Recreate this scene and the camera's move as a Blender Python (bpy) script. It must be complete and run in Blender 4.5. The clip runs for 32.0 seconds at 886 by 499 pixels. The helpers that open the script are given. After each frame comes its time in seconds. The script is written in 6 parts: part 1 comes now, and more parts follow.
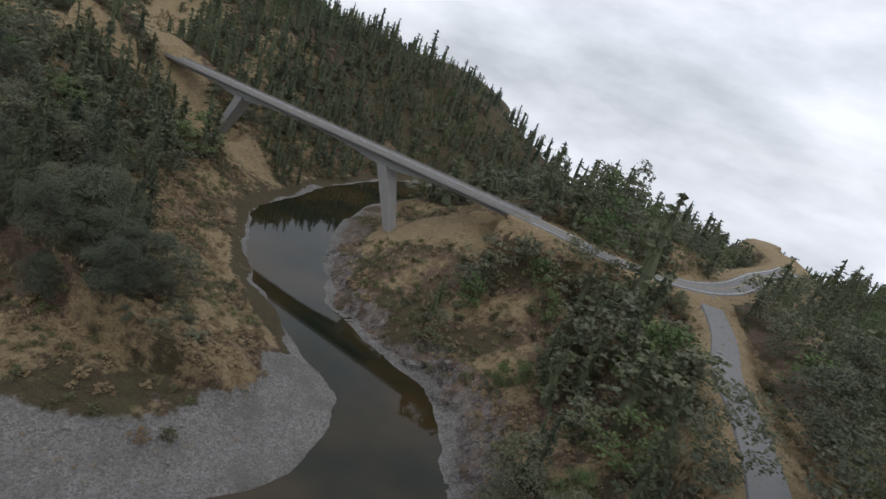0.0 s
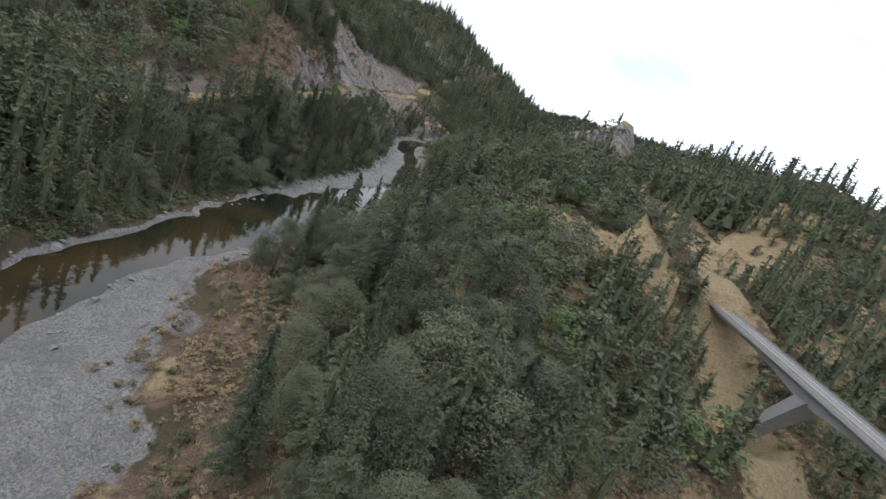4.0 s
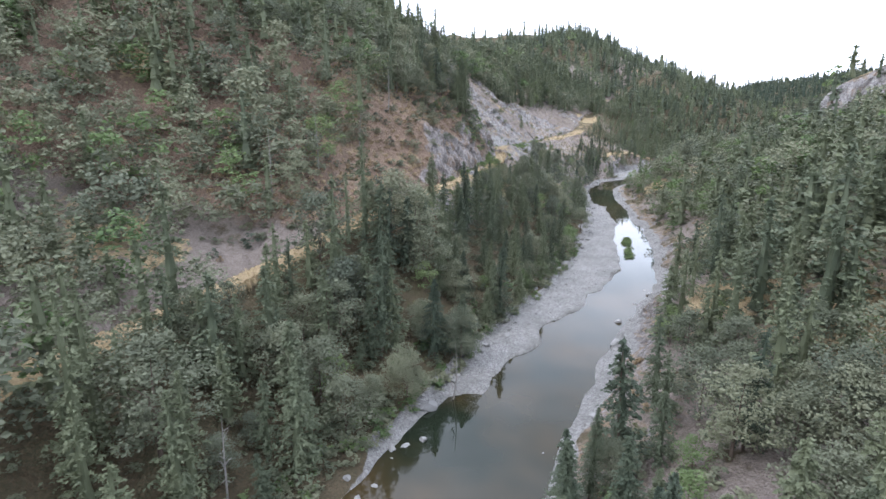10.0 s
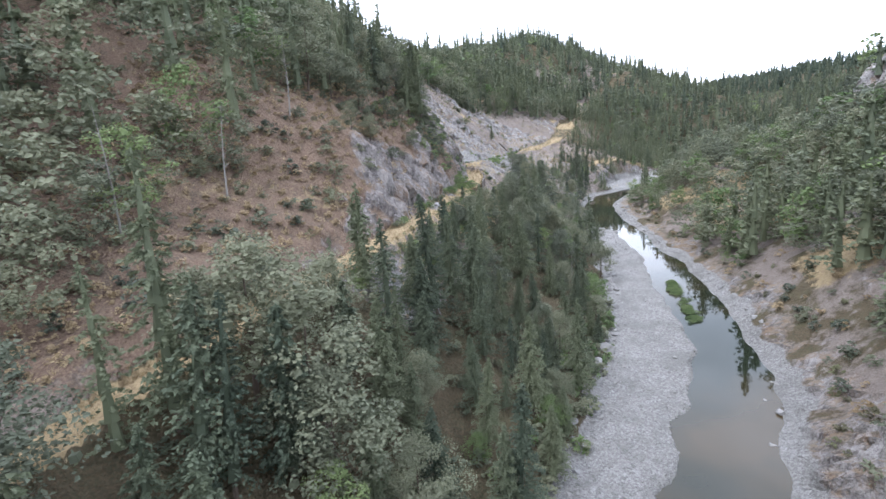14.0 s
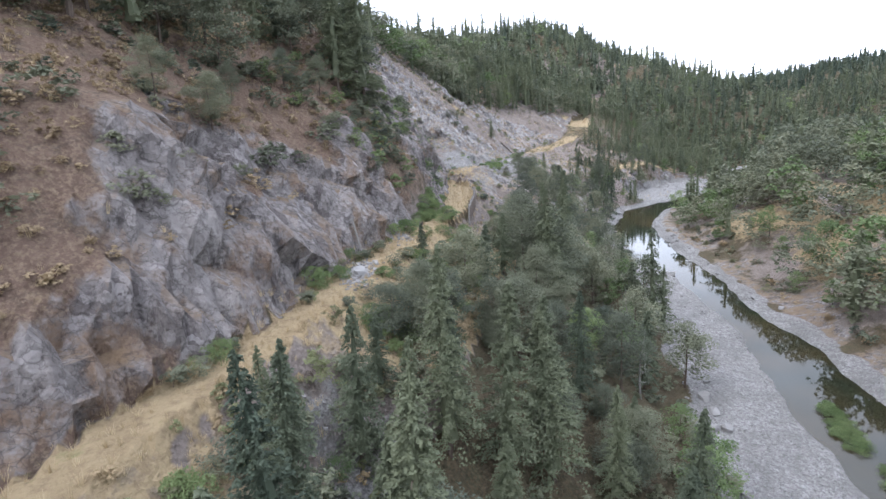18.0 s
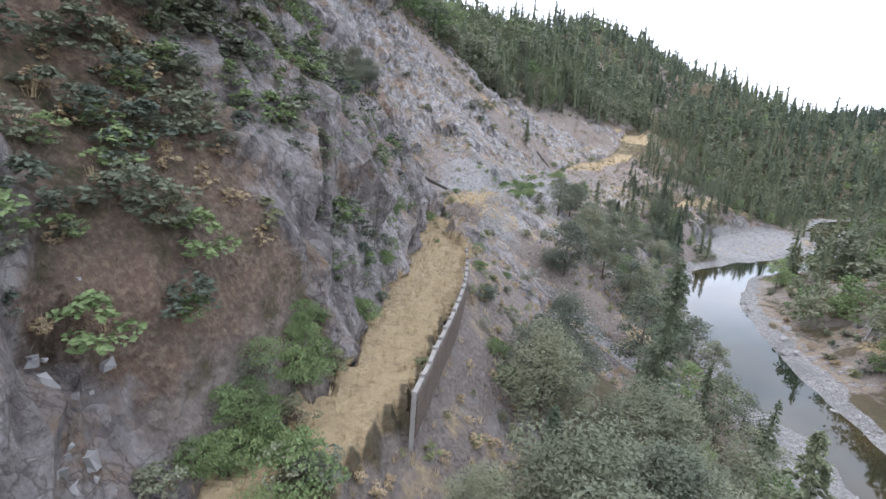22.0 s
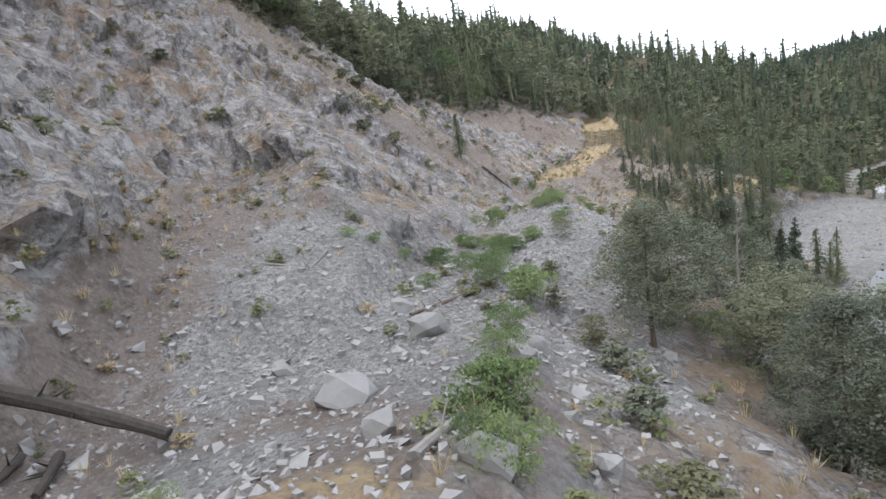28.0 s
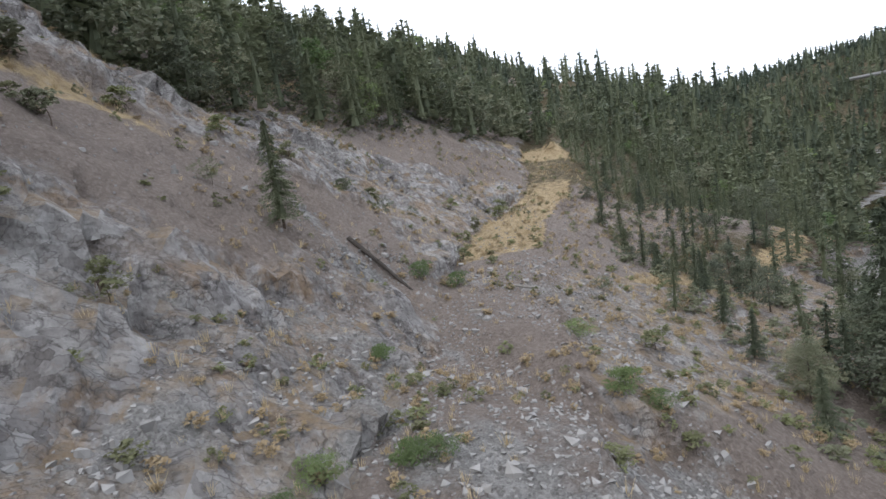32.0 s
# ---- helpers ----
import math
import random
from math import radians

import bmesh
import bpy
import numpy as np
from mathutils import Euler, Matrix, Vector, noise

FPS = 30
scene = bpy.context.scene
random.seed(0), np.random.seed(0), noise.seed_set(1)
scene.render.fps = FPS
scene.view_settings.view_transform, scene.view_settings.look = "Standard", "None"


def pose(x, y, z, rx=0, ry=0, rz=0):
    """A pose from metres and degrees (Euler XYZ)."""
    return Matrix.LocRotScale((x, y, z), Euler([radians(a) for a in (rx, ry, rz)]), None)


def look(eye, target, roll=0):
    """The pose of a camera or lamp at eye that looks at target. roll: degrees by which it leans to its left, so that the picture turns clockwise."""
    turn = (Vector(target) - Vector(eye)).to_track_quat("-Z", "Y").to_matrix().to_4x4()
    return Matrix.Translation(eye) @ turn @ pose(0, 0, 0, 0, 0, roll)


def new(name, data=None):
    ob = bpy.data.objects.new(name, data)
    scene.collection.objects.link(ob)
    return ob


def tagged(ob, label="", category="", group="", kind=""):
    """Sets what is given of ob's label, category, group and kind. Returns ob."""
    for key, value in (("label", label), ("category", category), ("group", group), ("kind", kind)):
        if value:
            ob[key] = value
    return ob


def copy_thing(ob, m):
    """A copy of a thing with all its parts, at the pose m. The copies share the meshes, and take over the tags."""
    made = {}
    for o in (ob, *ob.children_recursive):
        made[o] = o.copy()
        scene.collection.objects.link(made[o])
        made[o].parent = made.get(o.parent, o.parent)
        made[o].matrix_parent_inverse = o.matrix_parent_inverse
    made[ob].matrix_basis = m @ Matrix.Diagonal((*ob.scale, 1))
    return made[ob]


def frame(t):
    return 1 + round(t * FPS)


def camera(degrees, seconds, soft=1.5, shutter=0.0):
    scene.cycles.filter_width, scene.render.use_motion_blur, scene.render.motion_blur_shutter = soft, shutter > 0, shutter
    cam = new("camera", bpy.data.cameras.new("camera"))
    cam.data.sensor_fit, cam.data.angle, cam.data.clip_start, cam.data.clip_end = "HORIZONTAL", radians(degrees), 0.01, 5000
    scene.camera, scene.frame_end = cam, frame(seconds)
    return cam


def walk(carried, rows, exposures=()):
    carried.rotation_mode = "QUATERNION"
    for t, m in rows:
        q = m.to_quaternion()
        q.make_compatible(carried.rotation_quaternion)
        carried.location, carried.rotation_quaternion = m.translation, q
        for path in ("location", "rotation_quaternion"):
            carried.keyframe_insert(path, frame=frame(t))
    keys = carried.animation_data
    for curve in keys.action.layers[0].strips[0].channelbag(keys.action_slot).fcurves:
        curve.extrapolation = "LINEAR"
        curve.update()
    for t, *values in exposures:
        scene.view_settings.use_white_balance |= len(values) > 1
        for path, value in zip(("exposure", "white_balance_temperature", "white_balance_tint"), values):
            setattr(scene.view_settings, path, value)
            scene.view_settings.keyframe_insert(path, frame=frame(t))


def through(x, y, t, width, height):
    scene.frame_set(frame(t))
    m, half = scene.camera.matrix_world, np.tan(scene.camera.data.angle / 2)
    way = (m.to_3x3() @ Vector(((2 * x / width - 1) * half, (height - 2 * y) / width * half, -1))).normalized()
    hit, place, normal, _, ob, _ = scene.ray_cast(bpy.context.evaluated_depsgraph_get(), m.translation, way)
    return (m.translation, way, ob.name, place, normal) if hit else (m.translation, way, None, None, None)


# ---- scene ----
import itertools

cam = camera(78.0, 32.0, soft=1.5)
PATH = [
    (0.0, 23.72, 2.04, 64.45, 71.18, -17.35, 16.46),
    (0.5, 17.91, 9.76, 64.35, 71.71, -17.58, 22.48),
    (1.0, 11.82, 17.68, 64.31, 72.45, -17.85, 28.86),
    (1.5, 6.09, 25.68, 64.35, 73.22, -18.44, 35.75),
    (2.0, 1.06, 33.38, 64.43, 73.64, -18.93, 43.10),
    (2.5, -3.98, 40.49, 64.35, 73.76, -19.54, 51.23),
    (3.0, -10.29, 47.07, 63.94, 73.50, -20.70, 58.54),
    (3.5, -17.97, 53.14, 63.32, 73.33, -21.67, 66.23),
    (4.0, -26.11, 58.43, 62.78, 72.75, -22.72, 74.12),
    (4.5, -34.27, 62.99, 62.34, 72.30, -23.39, 81.43),
    (6.5, -71.38, 72.98, 59.81, 74.85, -12.24, 91.36),
    (7.0, -81.45, 72.78, 58.95, 74.95, -8.75, 91.60),
    (7.5, -91.63, 72.26, 58.04, 75.09, -6.65, 91.72),
    (8.0, -101.77, 71.60, 57.14, 75.17, -4.97, 91.37),
    (8.5, -111.85, 71.00, 56.29, 75.30, -3.32, 90.40),
    (9.0, -121.84, 70.47, 55.51, 75.35, -1.72, 89.57),
    (9.5, -131.68, 70.05, 54.80, 75.33, -0.99, 89.20),
    (10.0, -141.39, 69.81, 54.13, 75.36, -0.06, 88.27),
    (10.5, -151.15, 69.86, 53.45, 75.31, 1.77, 86.94),
    (11.0, -161.02, 70.24, 52.67, 75.26, 3.19, 85.69),
    (11.5, -170.84, 70.84, 51.80, 75.31, 4.41, 84.73),
    (12.0, -180.55, 71.61, 50.96, 75.38, 4.67, 84.66),
    (12.5, -190.16, 72.58, 50.22, 75.80, 4.54, 84.55),
    (13.0, -199.68, 73.81, 49.60, 76.21, 4.12, 84.35),
    (13.5, -209.28, 75.28, 49.07, 76.81, 3.91, 84.33),
    (14.0, -219.03, 76.91, 48.57, 77.27, 3.93, 84.29),
    (14.5, -228.93, 78.62, 48.05, 77.31, 3.80, 84.16),
    (16.5, -267.62, 86.59, 45.30, 77.31, 3.57, 84.35),
    (17.0, -276.68, 88.60, 44.98, 77.32, 3.69, 84.45),
    (17.5, -285.58, 90.62, 44.79, 77.32, 3.78, 84.53),
    (18.0, -294.37, 92.57, 44.78, 77.35, 3.59, 84.58),
    (18.5, -303.21, 94.35, 44.89, 77.30, 2.63, 85.09),
    (19.0, -312.35, 96.05, 44.98, 77.20, 1.50, 85.68),
    (19.5, -321.78, 97.67, 44.95, 76.99, 0.52, 86.08),
    (20.0, -331.07, 99.26, 44.91, 76.85, 0.11, 86.17),
    (20.5, -339.66, 100.70, 44.94, 76.70, -0.23, 86.20),
    (21.0, -347.97, 102.28, 45.11, 76.52, -0.77, 86.36),
    (21.5, -356.26, 103.95, 45.37, 76.68, -2.09, 87.19),
    (22.0, -364.60, 105.31, 45.24, 76.48, -4.09, 88.29),
    (22.5, -373.75, 106.41, 44.71, 76.36, -5.34, 89.17),
    (23.0, -382.98, 107.39, 43.84, 76.51, -4.07, 88.52),
    (23.5, -391.19, 108.32, 42.91, 76.75, -1.77, 87.40),
    (24.0, -398.70, 109.62, 42.13, 76.98, -0.64, 87.16),
    (24.5, -406.14, 110.98, 41.56, 77.27, -0.18, 87.19),
    (25.0, -413.87, 112.30, 41.11, 77.87, 0.38, 87.16),
    (25.5, -421.81, 113.59, 40.73, 78.68, 2.14, 86.50),
    (27.5, -453.86, 119.57, 38.14, 80.48, 9.18, 82.16),
    (28.0, -462.97, 121.77, 38.30, 80.33, 8.98, 80.87),
    (28.5, -472.11, 124.11, 38.52, 80.07, 8.99, 79.40),
    (29.0, -481.08, 126.55, 38.61, 79.89, 9.14, 78.21),
    (29.5, -490.14, 129.35, 38.55, 80.02, 9.52, 76.97),
    (30.0, -499.59, 132.40, 38.49, 80.70, 9.65, 75.99),
    (30.5, -508.98, 135.61, 38.58, 81.42, 9.26, 75.27),
    (31.0, -517.94, 138.98, 38.86, 81.91, 9.15, 74.60),
    (31.5, -526.59, 142.50, 39.21, 82.29, 9.61, 73.70),
    (32.0, -535.23, 146.18, 39.54, 82.20, 9.68, 72.94),
]
walk(cam, [(t, pose(x, y, z, rx, ry, rz)) for t, x, y, z, rx, ry, rz in PATH],
     [(0.0, -0.50, 6700, 10), (2.0, -0.2, 6650, 10), (3.0, 0.02, 6600, 10), (4.0, 0.25, 6500, 10), (6.5, 0.8, 6300, 11), (9.0, 1.27, 6100, 12), (12.0, 1.36, 6080, 12), (14.0, 1.42, 6080, 12), (18.0, 1.3, 6100, 13),
      (21.0, 1.36, 6100, 13), (23.0, 1.3, 6250, 12), (25.5, 1.36, 6400, 11), (29.0, 0.95, 6500, 10), (32.0, 0.68, 6500, 10)])

# ---- sky and sun: a bright overcast morning ----
world = bpy.data.worlds.new("sky")
scene.world = world
world.use_nodes = True
wt = world.node_tree
wt.nodes.clear()


def wnode(kind, **values):
    n = wt.nodes.new(kind)
    for key, value in values.items():
        n.inputs[key].default_value = value
    return n


SUN_ELEVATION, SUN_ROTATION = radians(52), radians(150)
w_out, w_bg = wnode("ShaderNodeOutputWorld"), wnode("ShaderNodeBackground", Strength=1.0)
w_sky = wnode("ShaderNodeTexSky")
w_sky.sky_type, w_sky.sun_disc = "NISHITA", False
w_sky.sun_elevation, w_sky.sun_rotation = SUN_ELEVATION, SUN_ROTATION
w_dim = wnode("ShaderNodeMix")
w_dim.data_type = "RGBA"
w_gain = wnode("ShaderNodeVectorMath")
w_gain.operation = "SCALE"
w_gain.inputs[3].default_value = 0.1
w_co = wnode("ShaderNodeTexCoord")
w_map = wnode("ShaderNodeMapping", Scale=(1.0, 1.0, 2.6))
w_noise = wnode("ShaderNodeTexNoise", Scale=2.2, Detail=6.0, Roughness=0.55)
w_ramp = wnode("ShaderNodeValToRGB")
w_ramp.color_ramp.elements[0].position, w_ramp.color_ramp.elements[0].color = 0.36, (0.80, 0.88, 1.01, 1)
w_ramp.color_ramp.elements[1].position, w_ramp.color_ramp.elements[1].color = 0.62, (1.45, 1.54, 1.73, 1)
w_dim.inputs[0].default_value = 0.9
wt.links.new(w_sky.outputs[0], w_gain.inputs[0])
wt.links.new(w_gain.outputs[0], w_dim.inputs[6])
wt.links.new(w_co.outputs["Generated"], w_map.inputs[0])
wt.links.new(w_map.outputs[0], w_noise.inputs[0])
wt.links.new(w_noise.outputs[0], w_ramp.inputs[0])
wt.links.new(w_ramp.outputs[0], w_dim.inputs[7])
wt.links.new(w_dim.outputs[2], w_bg.inputs[0])
wt.links.new(w_bg.outputs[0], w_out.inputs[0])
sun = new("sun", bpy.data.lights.new("sun", "SUN"))
sun.data.energy, sun.data.angle, sun.data.color = 0.8, radians(30), (1.0, 0.98, 0.95)
sun.matrix_world = look((0, 0, 300), Vector((0, 0, 300)) - Vector((math.sin(SUN_ROTATION) * math.cos(SUN_ELEVATION), math.cos(SUN_ROTATION) * math.cos(SUN_ELEVATION), math.sin(SUN_ELEVATION))))

# ---- noise and curves ----
rng = np.random.default_rng(7)


def lattice(ix, iy, iz, seed):
    h = (ix * 374761393 + iy * 668265263 + iz * 1274126177 + seed * 974634777) & 0xFFFFFFFF
    h = ((h ^ (h >> 13)) * 1274126177) & 0xFFFFFFFF
    return ((h ^ (h >> 16)) & 0xFFFFFF) / 0xFFFFFF


def vnoise(x, y, z=0.0, seed=1):
    """Value noise from -1 to 1."""
    x, y, z = np.broadcast_arrays(np.asarray(x, float), np.asarray(y, float), np.asarray(z, float))
    ix, iy, iz = [np.floor(a).astype(np.int64) for a in (x, y, z)]
    fx, fy, fz = [a - i for a, i in ((x, ix), (y, iy), (z, iz))]
    fx, fy, fz = [f * f * (3 - 2 * f) for f in (fx, fy, fz)]
    total = 0
    for a in (0, 1):
        for b in (0, 1):
            for c in (0, 1):
                total = total + (fx if a else 1 - fx) * (fy if b else 1 - fy) * (fz if c else 1 - fz) * lattice(ix + a, iy + b, iz + c, seed)
    return total * 2 - 1


def fbm(x, y, z=0.0, seed=1, octaves=4, gain=0.5):
    total, amp = 0, 1.0
    for k in range(octaves):
        total = total + amp * vnoise(np.asarray(x) * 2 ** k, np.asarray(y) * 2 ** k, np.asarray(z) * 2 ** k, seed + k)
        amp *= gain
    return total


def sstep(a, b, x):
    t = np.clip((x - a) / (b - a), 0, 1)
    return t * t * (3 - 2 * t)


def curve_points(ctrl, n=5):
    """A smooth line through control points (any number of columns), with the station of each point."""
    c = np.array(ctrl, float)
    p = np.vstack([2 * c[0] - c[1], c, 2 * c[-1] - c[-2]])
    out, st = [], []
    for i in range(1, len(p) - 2):
        for k in range(n):
            t = k / n
            out.append(0.5 * (2 * p[i] + (p[i + 1] - p[i - 1]) * t + (2 * p[i - 1] - 5 * p[i] + 4 * p[i + 1] - p[i + 2]) * t * t + (3 * p[i] - p[i - 1] - 3 * p[i + 1] + p[i + 2]) * t ** 3))
            st.append(i - 1 + t)
    out.append(c[-1]), st.append(len(c) - 1)
    return np.array(out), np.array(st)


def nearest(x, y, line, st):
    """Distance to a line (left is positive), its station and its other columns there."""
    best = np.full(x.shape, 1e18)
    side, station = np.zeros(x.shape), np.zeros(x.shape)
    for i in range(len(line) - 1):
        a, d = line[i, :2], line[i + 1, :2] - line[i, :2]
        dx, dy = x - a[0], y - a[1]
        t = np.clip((dx * d[0] + dy * d[1]) / (d @ d), 0, 1)
        ex, ey = dx - t * d[0], dy - t * d[1]
        r = ex * ex + ey * ey
        m = r < best
        best[m] = r[m]
        side[m] = np.sign(d[0] * ey - d[1] * ex)[m]
        station[m] = (st[i] + t * (st[i + 1] - st[i]))[m]
    cols = [np.interp(station, st, line[:, k]) for k in range(2, line.shape[1])]
    return np.sqrt(best) * np.where(side == 0, 1, side), station, cols


def table(stations, rows, breaks, s, q):
    """Bilinear look-up of a set of cross-sections."""
    rows = np.array(rows, float)
    i = np.clip(np.searchsorted(stations, s) - 1, 0, len(stations) - 2)
    t = np.clip((s - np.take(stations, i)) / (np.take(stations, i + 1) - np.take(stations, i)), 0, 1)
    t = t * t * (3 - 2 * t)
    j = np.clip(np.searchsorted(breaks, q) - 1, 0, len(breaks) - 2)
    u = np.clip((q - np.take(breaks, j)) / (np.take(breaks, j + 1) - np.take(breaks, j)), 0, 1)
    low = rows[i, j] * (1 - u) + rows[i, j + 1] * u
    high = rows[i + 1, j] * (1 - u) + rows[i + 1, j + 1] * u
    return low * (1 - t) + high * t


# ---- the plan: one plan unit is K metres ----
K = 1.2
# the river's middle line, with half its width, from upstream of the bridge down the valley
RIVER = [(120, 330, 10), (40, 290, 10), (-10, 268, 10), (-40, 235, 11), (-50, 205, 11), (-53, 168, 11), (-48, 135, 13), (-34, 110, 9.5), (-21, 95, 8), (2, 80, 9),
         (10, 62, 12), (4, 40, 14), (-20, 22, 14), (-55, 14, 13), (-85, 19, 10), (-112, 27, 8), (-141, 41, 9), (-166, 57, 11), (-195, 71.5, 11), (-234, 93, 11)]
RIVER += [(-272, 115, 12.5), (-305, 126, 11.5), (-345, 137, 9), (-392, 147.5, 8.5), (-424, 158, 7.5), (-452, 177, 8), (-470, 205, 7.5), (-490, 240, 5.5), (-520, 254, 5.5),
          (-556, 285, 9), (-574, 320, 11), (-600, 370, 10), (-650, 430, 10), (-720, 500, 10), (-850, 560, 10), (-1100, 640, 10), (-1600, 760, 10), (-3200, 1000, 10)]
# the old road's bench above the river, with its height
BENCH = [(-40, -40, 10), (-100, -25, 10), (-150, -3, 12), (-180, 11, 14.5), (-205, 27, 17.5), (-225, 42, 21), (-248, 55, 23.5), (-275, 67, 24), (-301, 75.5, 24), (-325, 83, 24.5),
         (-345, 86.5, 24.8), (-363, 89.5, 24.8), (-385, 94, 24.4), (-412, 104, 24), (-445, 118, 24.2), (-478, 133, 22.6), (-500, 143, 22.6), (-516, 151, 23), (-530, 160, 23.6),
         (-545, 172, 25), (-562, 183, 28.5), (-580, 191, 32), (-600, 199, 35), (-640, 222, 40), (-700, 262, 52), (-760, 296, 64), (-800, 330, 74), (-1000, 430, 88), (-1500, 560, 90), (-3000, 800, 90)]
HIGHWAY = [(-420, 330, 52), (-330, 262, 44), (-250, 222, 35), (-200, 196, 29.5), (-166, 183.5, 28), (-80, 155, 28), (10, 124.5, 28), (32, 119, 27), (50, 126, 25.8), (64, 143, 25.2), (76, 166, 25.5), (95, 200, 27), (100, 250, 30), (130, 330, 36)]
LANE = [(54, 131, 25.6), (54.5, 118, 25.2), (53.5, 101, 25), (50.5, 84, 25), (49.8, 68, 25), (48.4, 55, 25), (44, 38, 26), (36, 12, 27), (20, -30, 30)]
river_line, river_st = curve_points(RIVER)
bench_line, bench_st = curve_points(BENCH)
road_line, road_st = curve_points(HIGHWAY)
lane_line, lane_st = curve_points(LANE)

E_BREAKS = [0, 6, 15, 30, 50, 80, 130, 200, 320, 520]
RIGHT_ST = [0, 3, 5, 6, 7, 8, 10, 12, 13, 15, 17, 20, 22, 23, 24.5, 27, 30, 36]
RIGHT = [(0.5, 2, 5, 8, 10, 12, 12, 10, 8, -37), (0.5, 3, 9, 19, 32, 50, 60, 58, 36, -15), (0.5, 3, 8, 15, 25, 46, 75, 97, 97, 39),
         (0.5, 2, 4, 6.5, 11, 20, 36, 56, 72, 27), (0.5, 2, 6, 10, 14, 20, 30, 50, 68, 23), (0.5, 2, 5, 10, 14, 18, 25, 40, 60, 15),
         (0.2, 0.5, 0.8, 1.3, 5, 13, 18, 25, 45, 0), (0.2, 0.5, 0.9, 3, 9, 15, 20, 28, 45, 0), (0.2, 0.5, 0.9, 5, 12, 17, 22, 28, 45, 0),
         (0.2, 0.6, 2, 9, 15, 20, 25, 32, 45, 0), (0.5, 3, 7, 13, 18, 24, 32, 46, 62, 7), (0.5, 5, 13, 24, 33, 42, 50, 61, 74, 19),
         (0.8, 1.5, 4, 10, 20, 32, 48, 62, 78, 33), (0.8, 2, 9, 17, 18, 28, 44, 62, 84, 39), (0.5, 1.5, 5, 11, 16, 26, 42, 60, 86, 41),
         (0.2, 0.8, 1.2, 2.5, 8, 22, 44, 71, 97, 45), (0.3, 0.8, 1.5, 4, 12, 28, 50, 77, 101, 49), (0.5, 2, 6, 14, 26, 42, 60, 87, 107, 55)]
LEFT_ST = [0, 3, 5, 6, 7, 8, 9, 10, 12, 14, 36]
LEFT = [(.5, 3, 8, 14, 18, 20, 18, 14, 10, 4), (.5, 2, 5, 10, 14, 18, 20, 18, 12, 5), (.6, 2, 5, 9, 14, 20, 24, 22, 12, 5), (.8, 5, 12.5, 19, 26, 27, 26, 20, 12, 5), (.8, 5, 11, 21, 27, 27, 24, 17, 10, 5),
        (.8, 5, 10, 19, 26, 27.5, 22, 14, 8, 4), (.8, 6, 11, 18, 25, 24, 14, 8, 5, 5), (.8, 6, 14, 24, 25, 18, 8, 5, 8, 15)]
LEFT += [(.5, 3, 8, 14, 18, 22, 30, 42, 60, 70), (.5, 3, 8, 14, 20, 28, 45, 62, 80, 90), (.5, 3, 8, 14, 20, 28, 45, 62, 80, 90)]
Q_BREAKS = [5, 8, 14, 22, 35, 60, 100, 180, 320, 520]
UP_X = [-1100, -760, -640, -540, -498, -468, -440, -421, -400, -370, -343, -310, -289, -262, -238, -215, -150]
UP = [(0, 2, 5, 8, 14, 28, 48, 64, 68, 50), (0, 2, 5, 8, 14, 30, 50, 62, 64, 50), (0, 2, 5, 9, 18, 38, 56, 68, 68, 60), (0, 3, 8, 16, 27, 46, 66, 80, 82, 60), (0, 3, 8, 16, 30, 54, 74, 88, 90, 70), (0, 2, 6, 15, 30, 55, 78, 90, 92, 70),
      (0, 3, 9, 18, 31, 54, 76, 90, 92, 70), (0, 4, 11, 20, 31, 50, 72, 88, 90, 70), (0, 3, 12, 22, 32, 50, 70, 86, 90, 70)]
UP += [(0, 8, 19, 28, 36, 50, 70, 86, 90, 70), (0, 10, 21, 29, 37, 51, 70, 86, 90, 70), (0, 7, 15, 22, 30, 45, 66, 84, 88, 70), (0, 7, 15, 20, 28, 44, 64, 82, 88, 70),
       (0, 4, 8, 12, 17, 29, 52, 78, 90, 70), (0, 3, 5, 8, 11, 24, 48, 76, 90, 70), (0, 2, 4, 6, 8, 22, 46, 75, 90, 70), (0, 1, 3, 5, 8, 22, 46, 76, 90, 70)]
GULLY = [(-432, 40, 2), (-416, 60, 6), (-402, 75, 7.5), (-392, 86, 6.5), (-386, 93, 5), (-381, 99, 6), (-375, 112, 4), (-371, 124, 1.5), (-369, 132, 0)]
gully_line, gully_st = curve_points(GULLY)
# a second, shallower wash on the slide beyond
WASH = [(-506, 118, 0), (-501, 124, 2.2), (-494, 129, 3), (-486, 132, 3), (-475, 134, 3), (-466, 140, 3.5), (-462, 150, 2), (-460, 158, 0)]
wash_line, wash_st = curve_points(WASH)
# where the gravel reaches out from the left bank into the channel, by station
SHOAL_ST = [0, 17.3, 18, 19, 20, 21, 21.8, 22.6, 23.5, 24.5, 36]
SHOAL = [60, 60, 2.5, 0.5, -1, -1.5, -2, 3, 6.5, 60, 60]


ROADWAY_X = [-400, -384, -375, -364, -357, -339, -330, -318, -310, -286, -270, -245, -200, -140]
ROADWAY_MID = [0, 1, 1.4, 0.4, -1.3, -2, -2.3, -0.5, 1.2, 1.3, 1.8, 1, 0, 0]
ROADWAY_HALF = [5, 3, 2, 2, 3.2, 2.5, 2.2, 2, 1.9, 2, 1.8, 2, 2.5, 4]


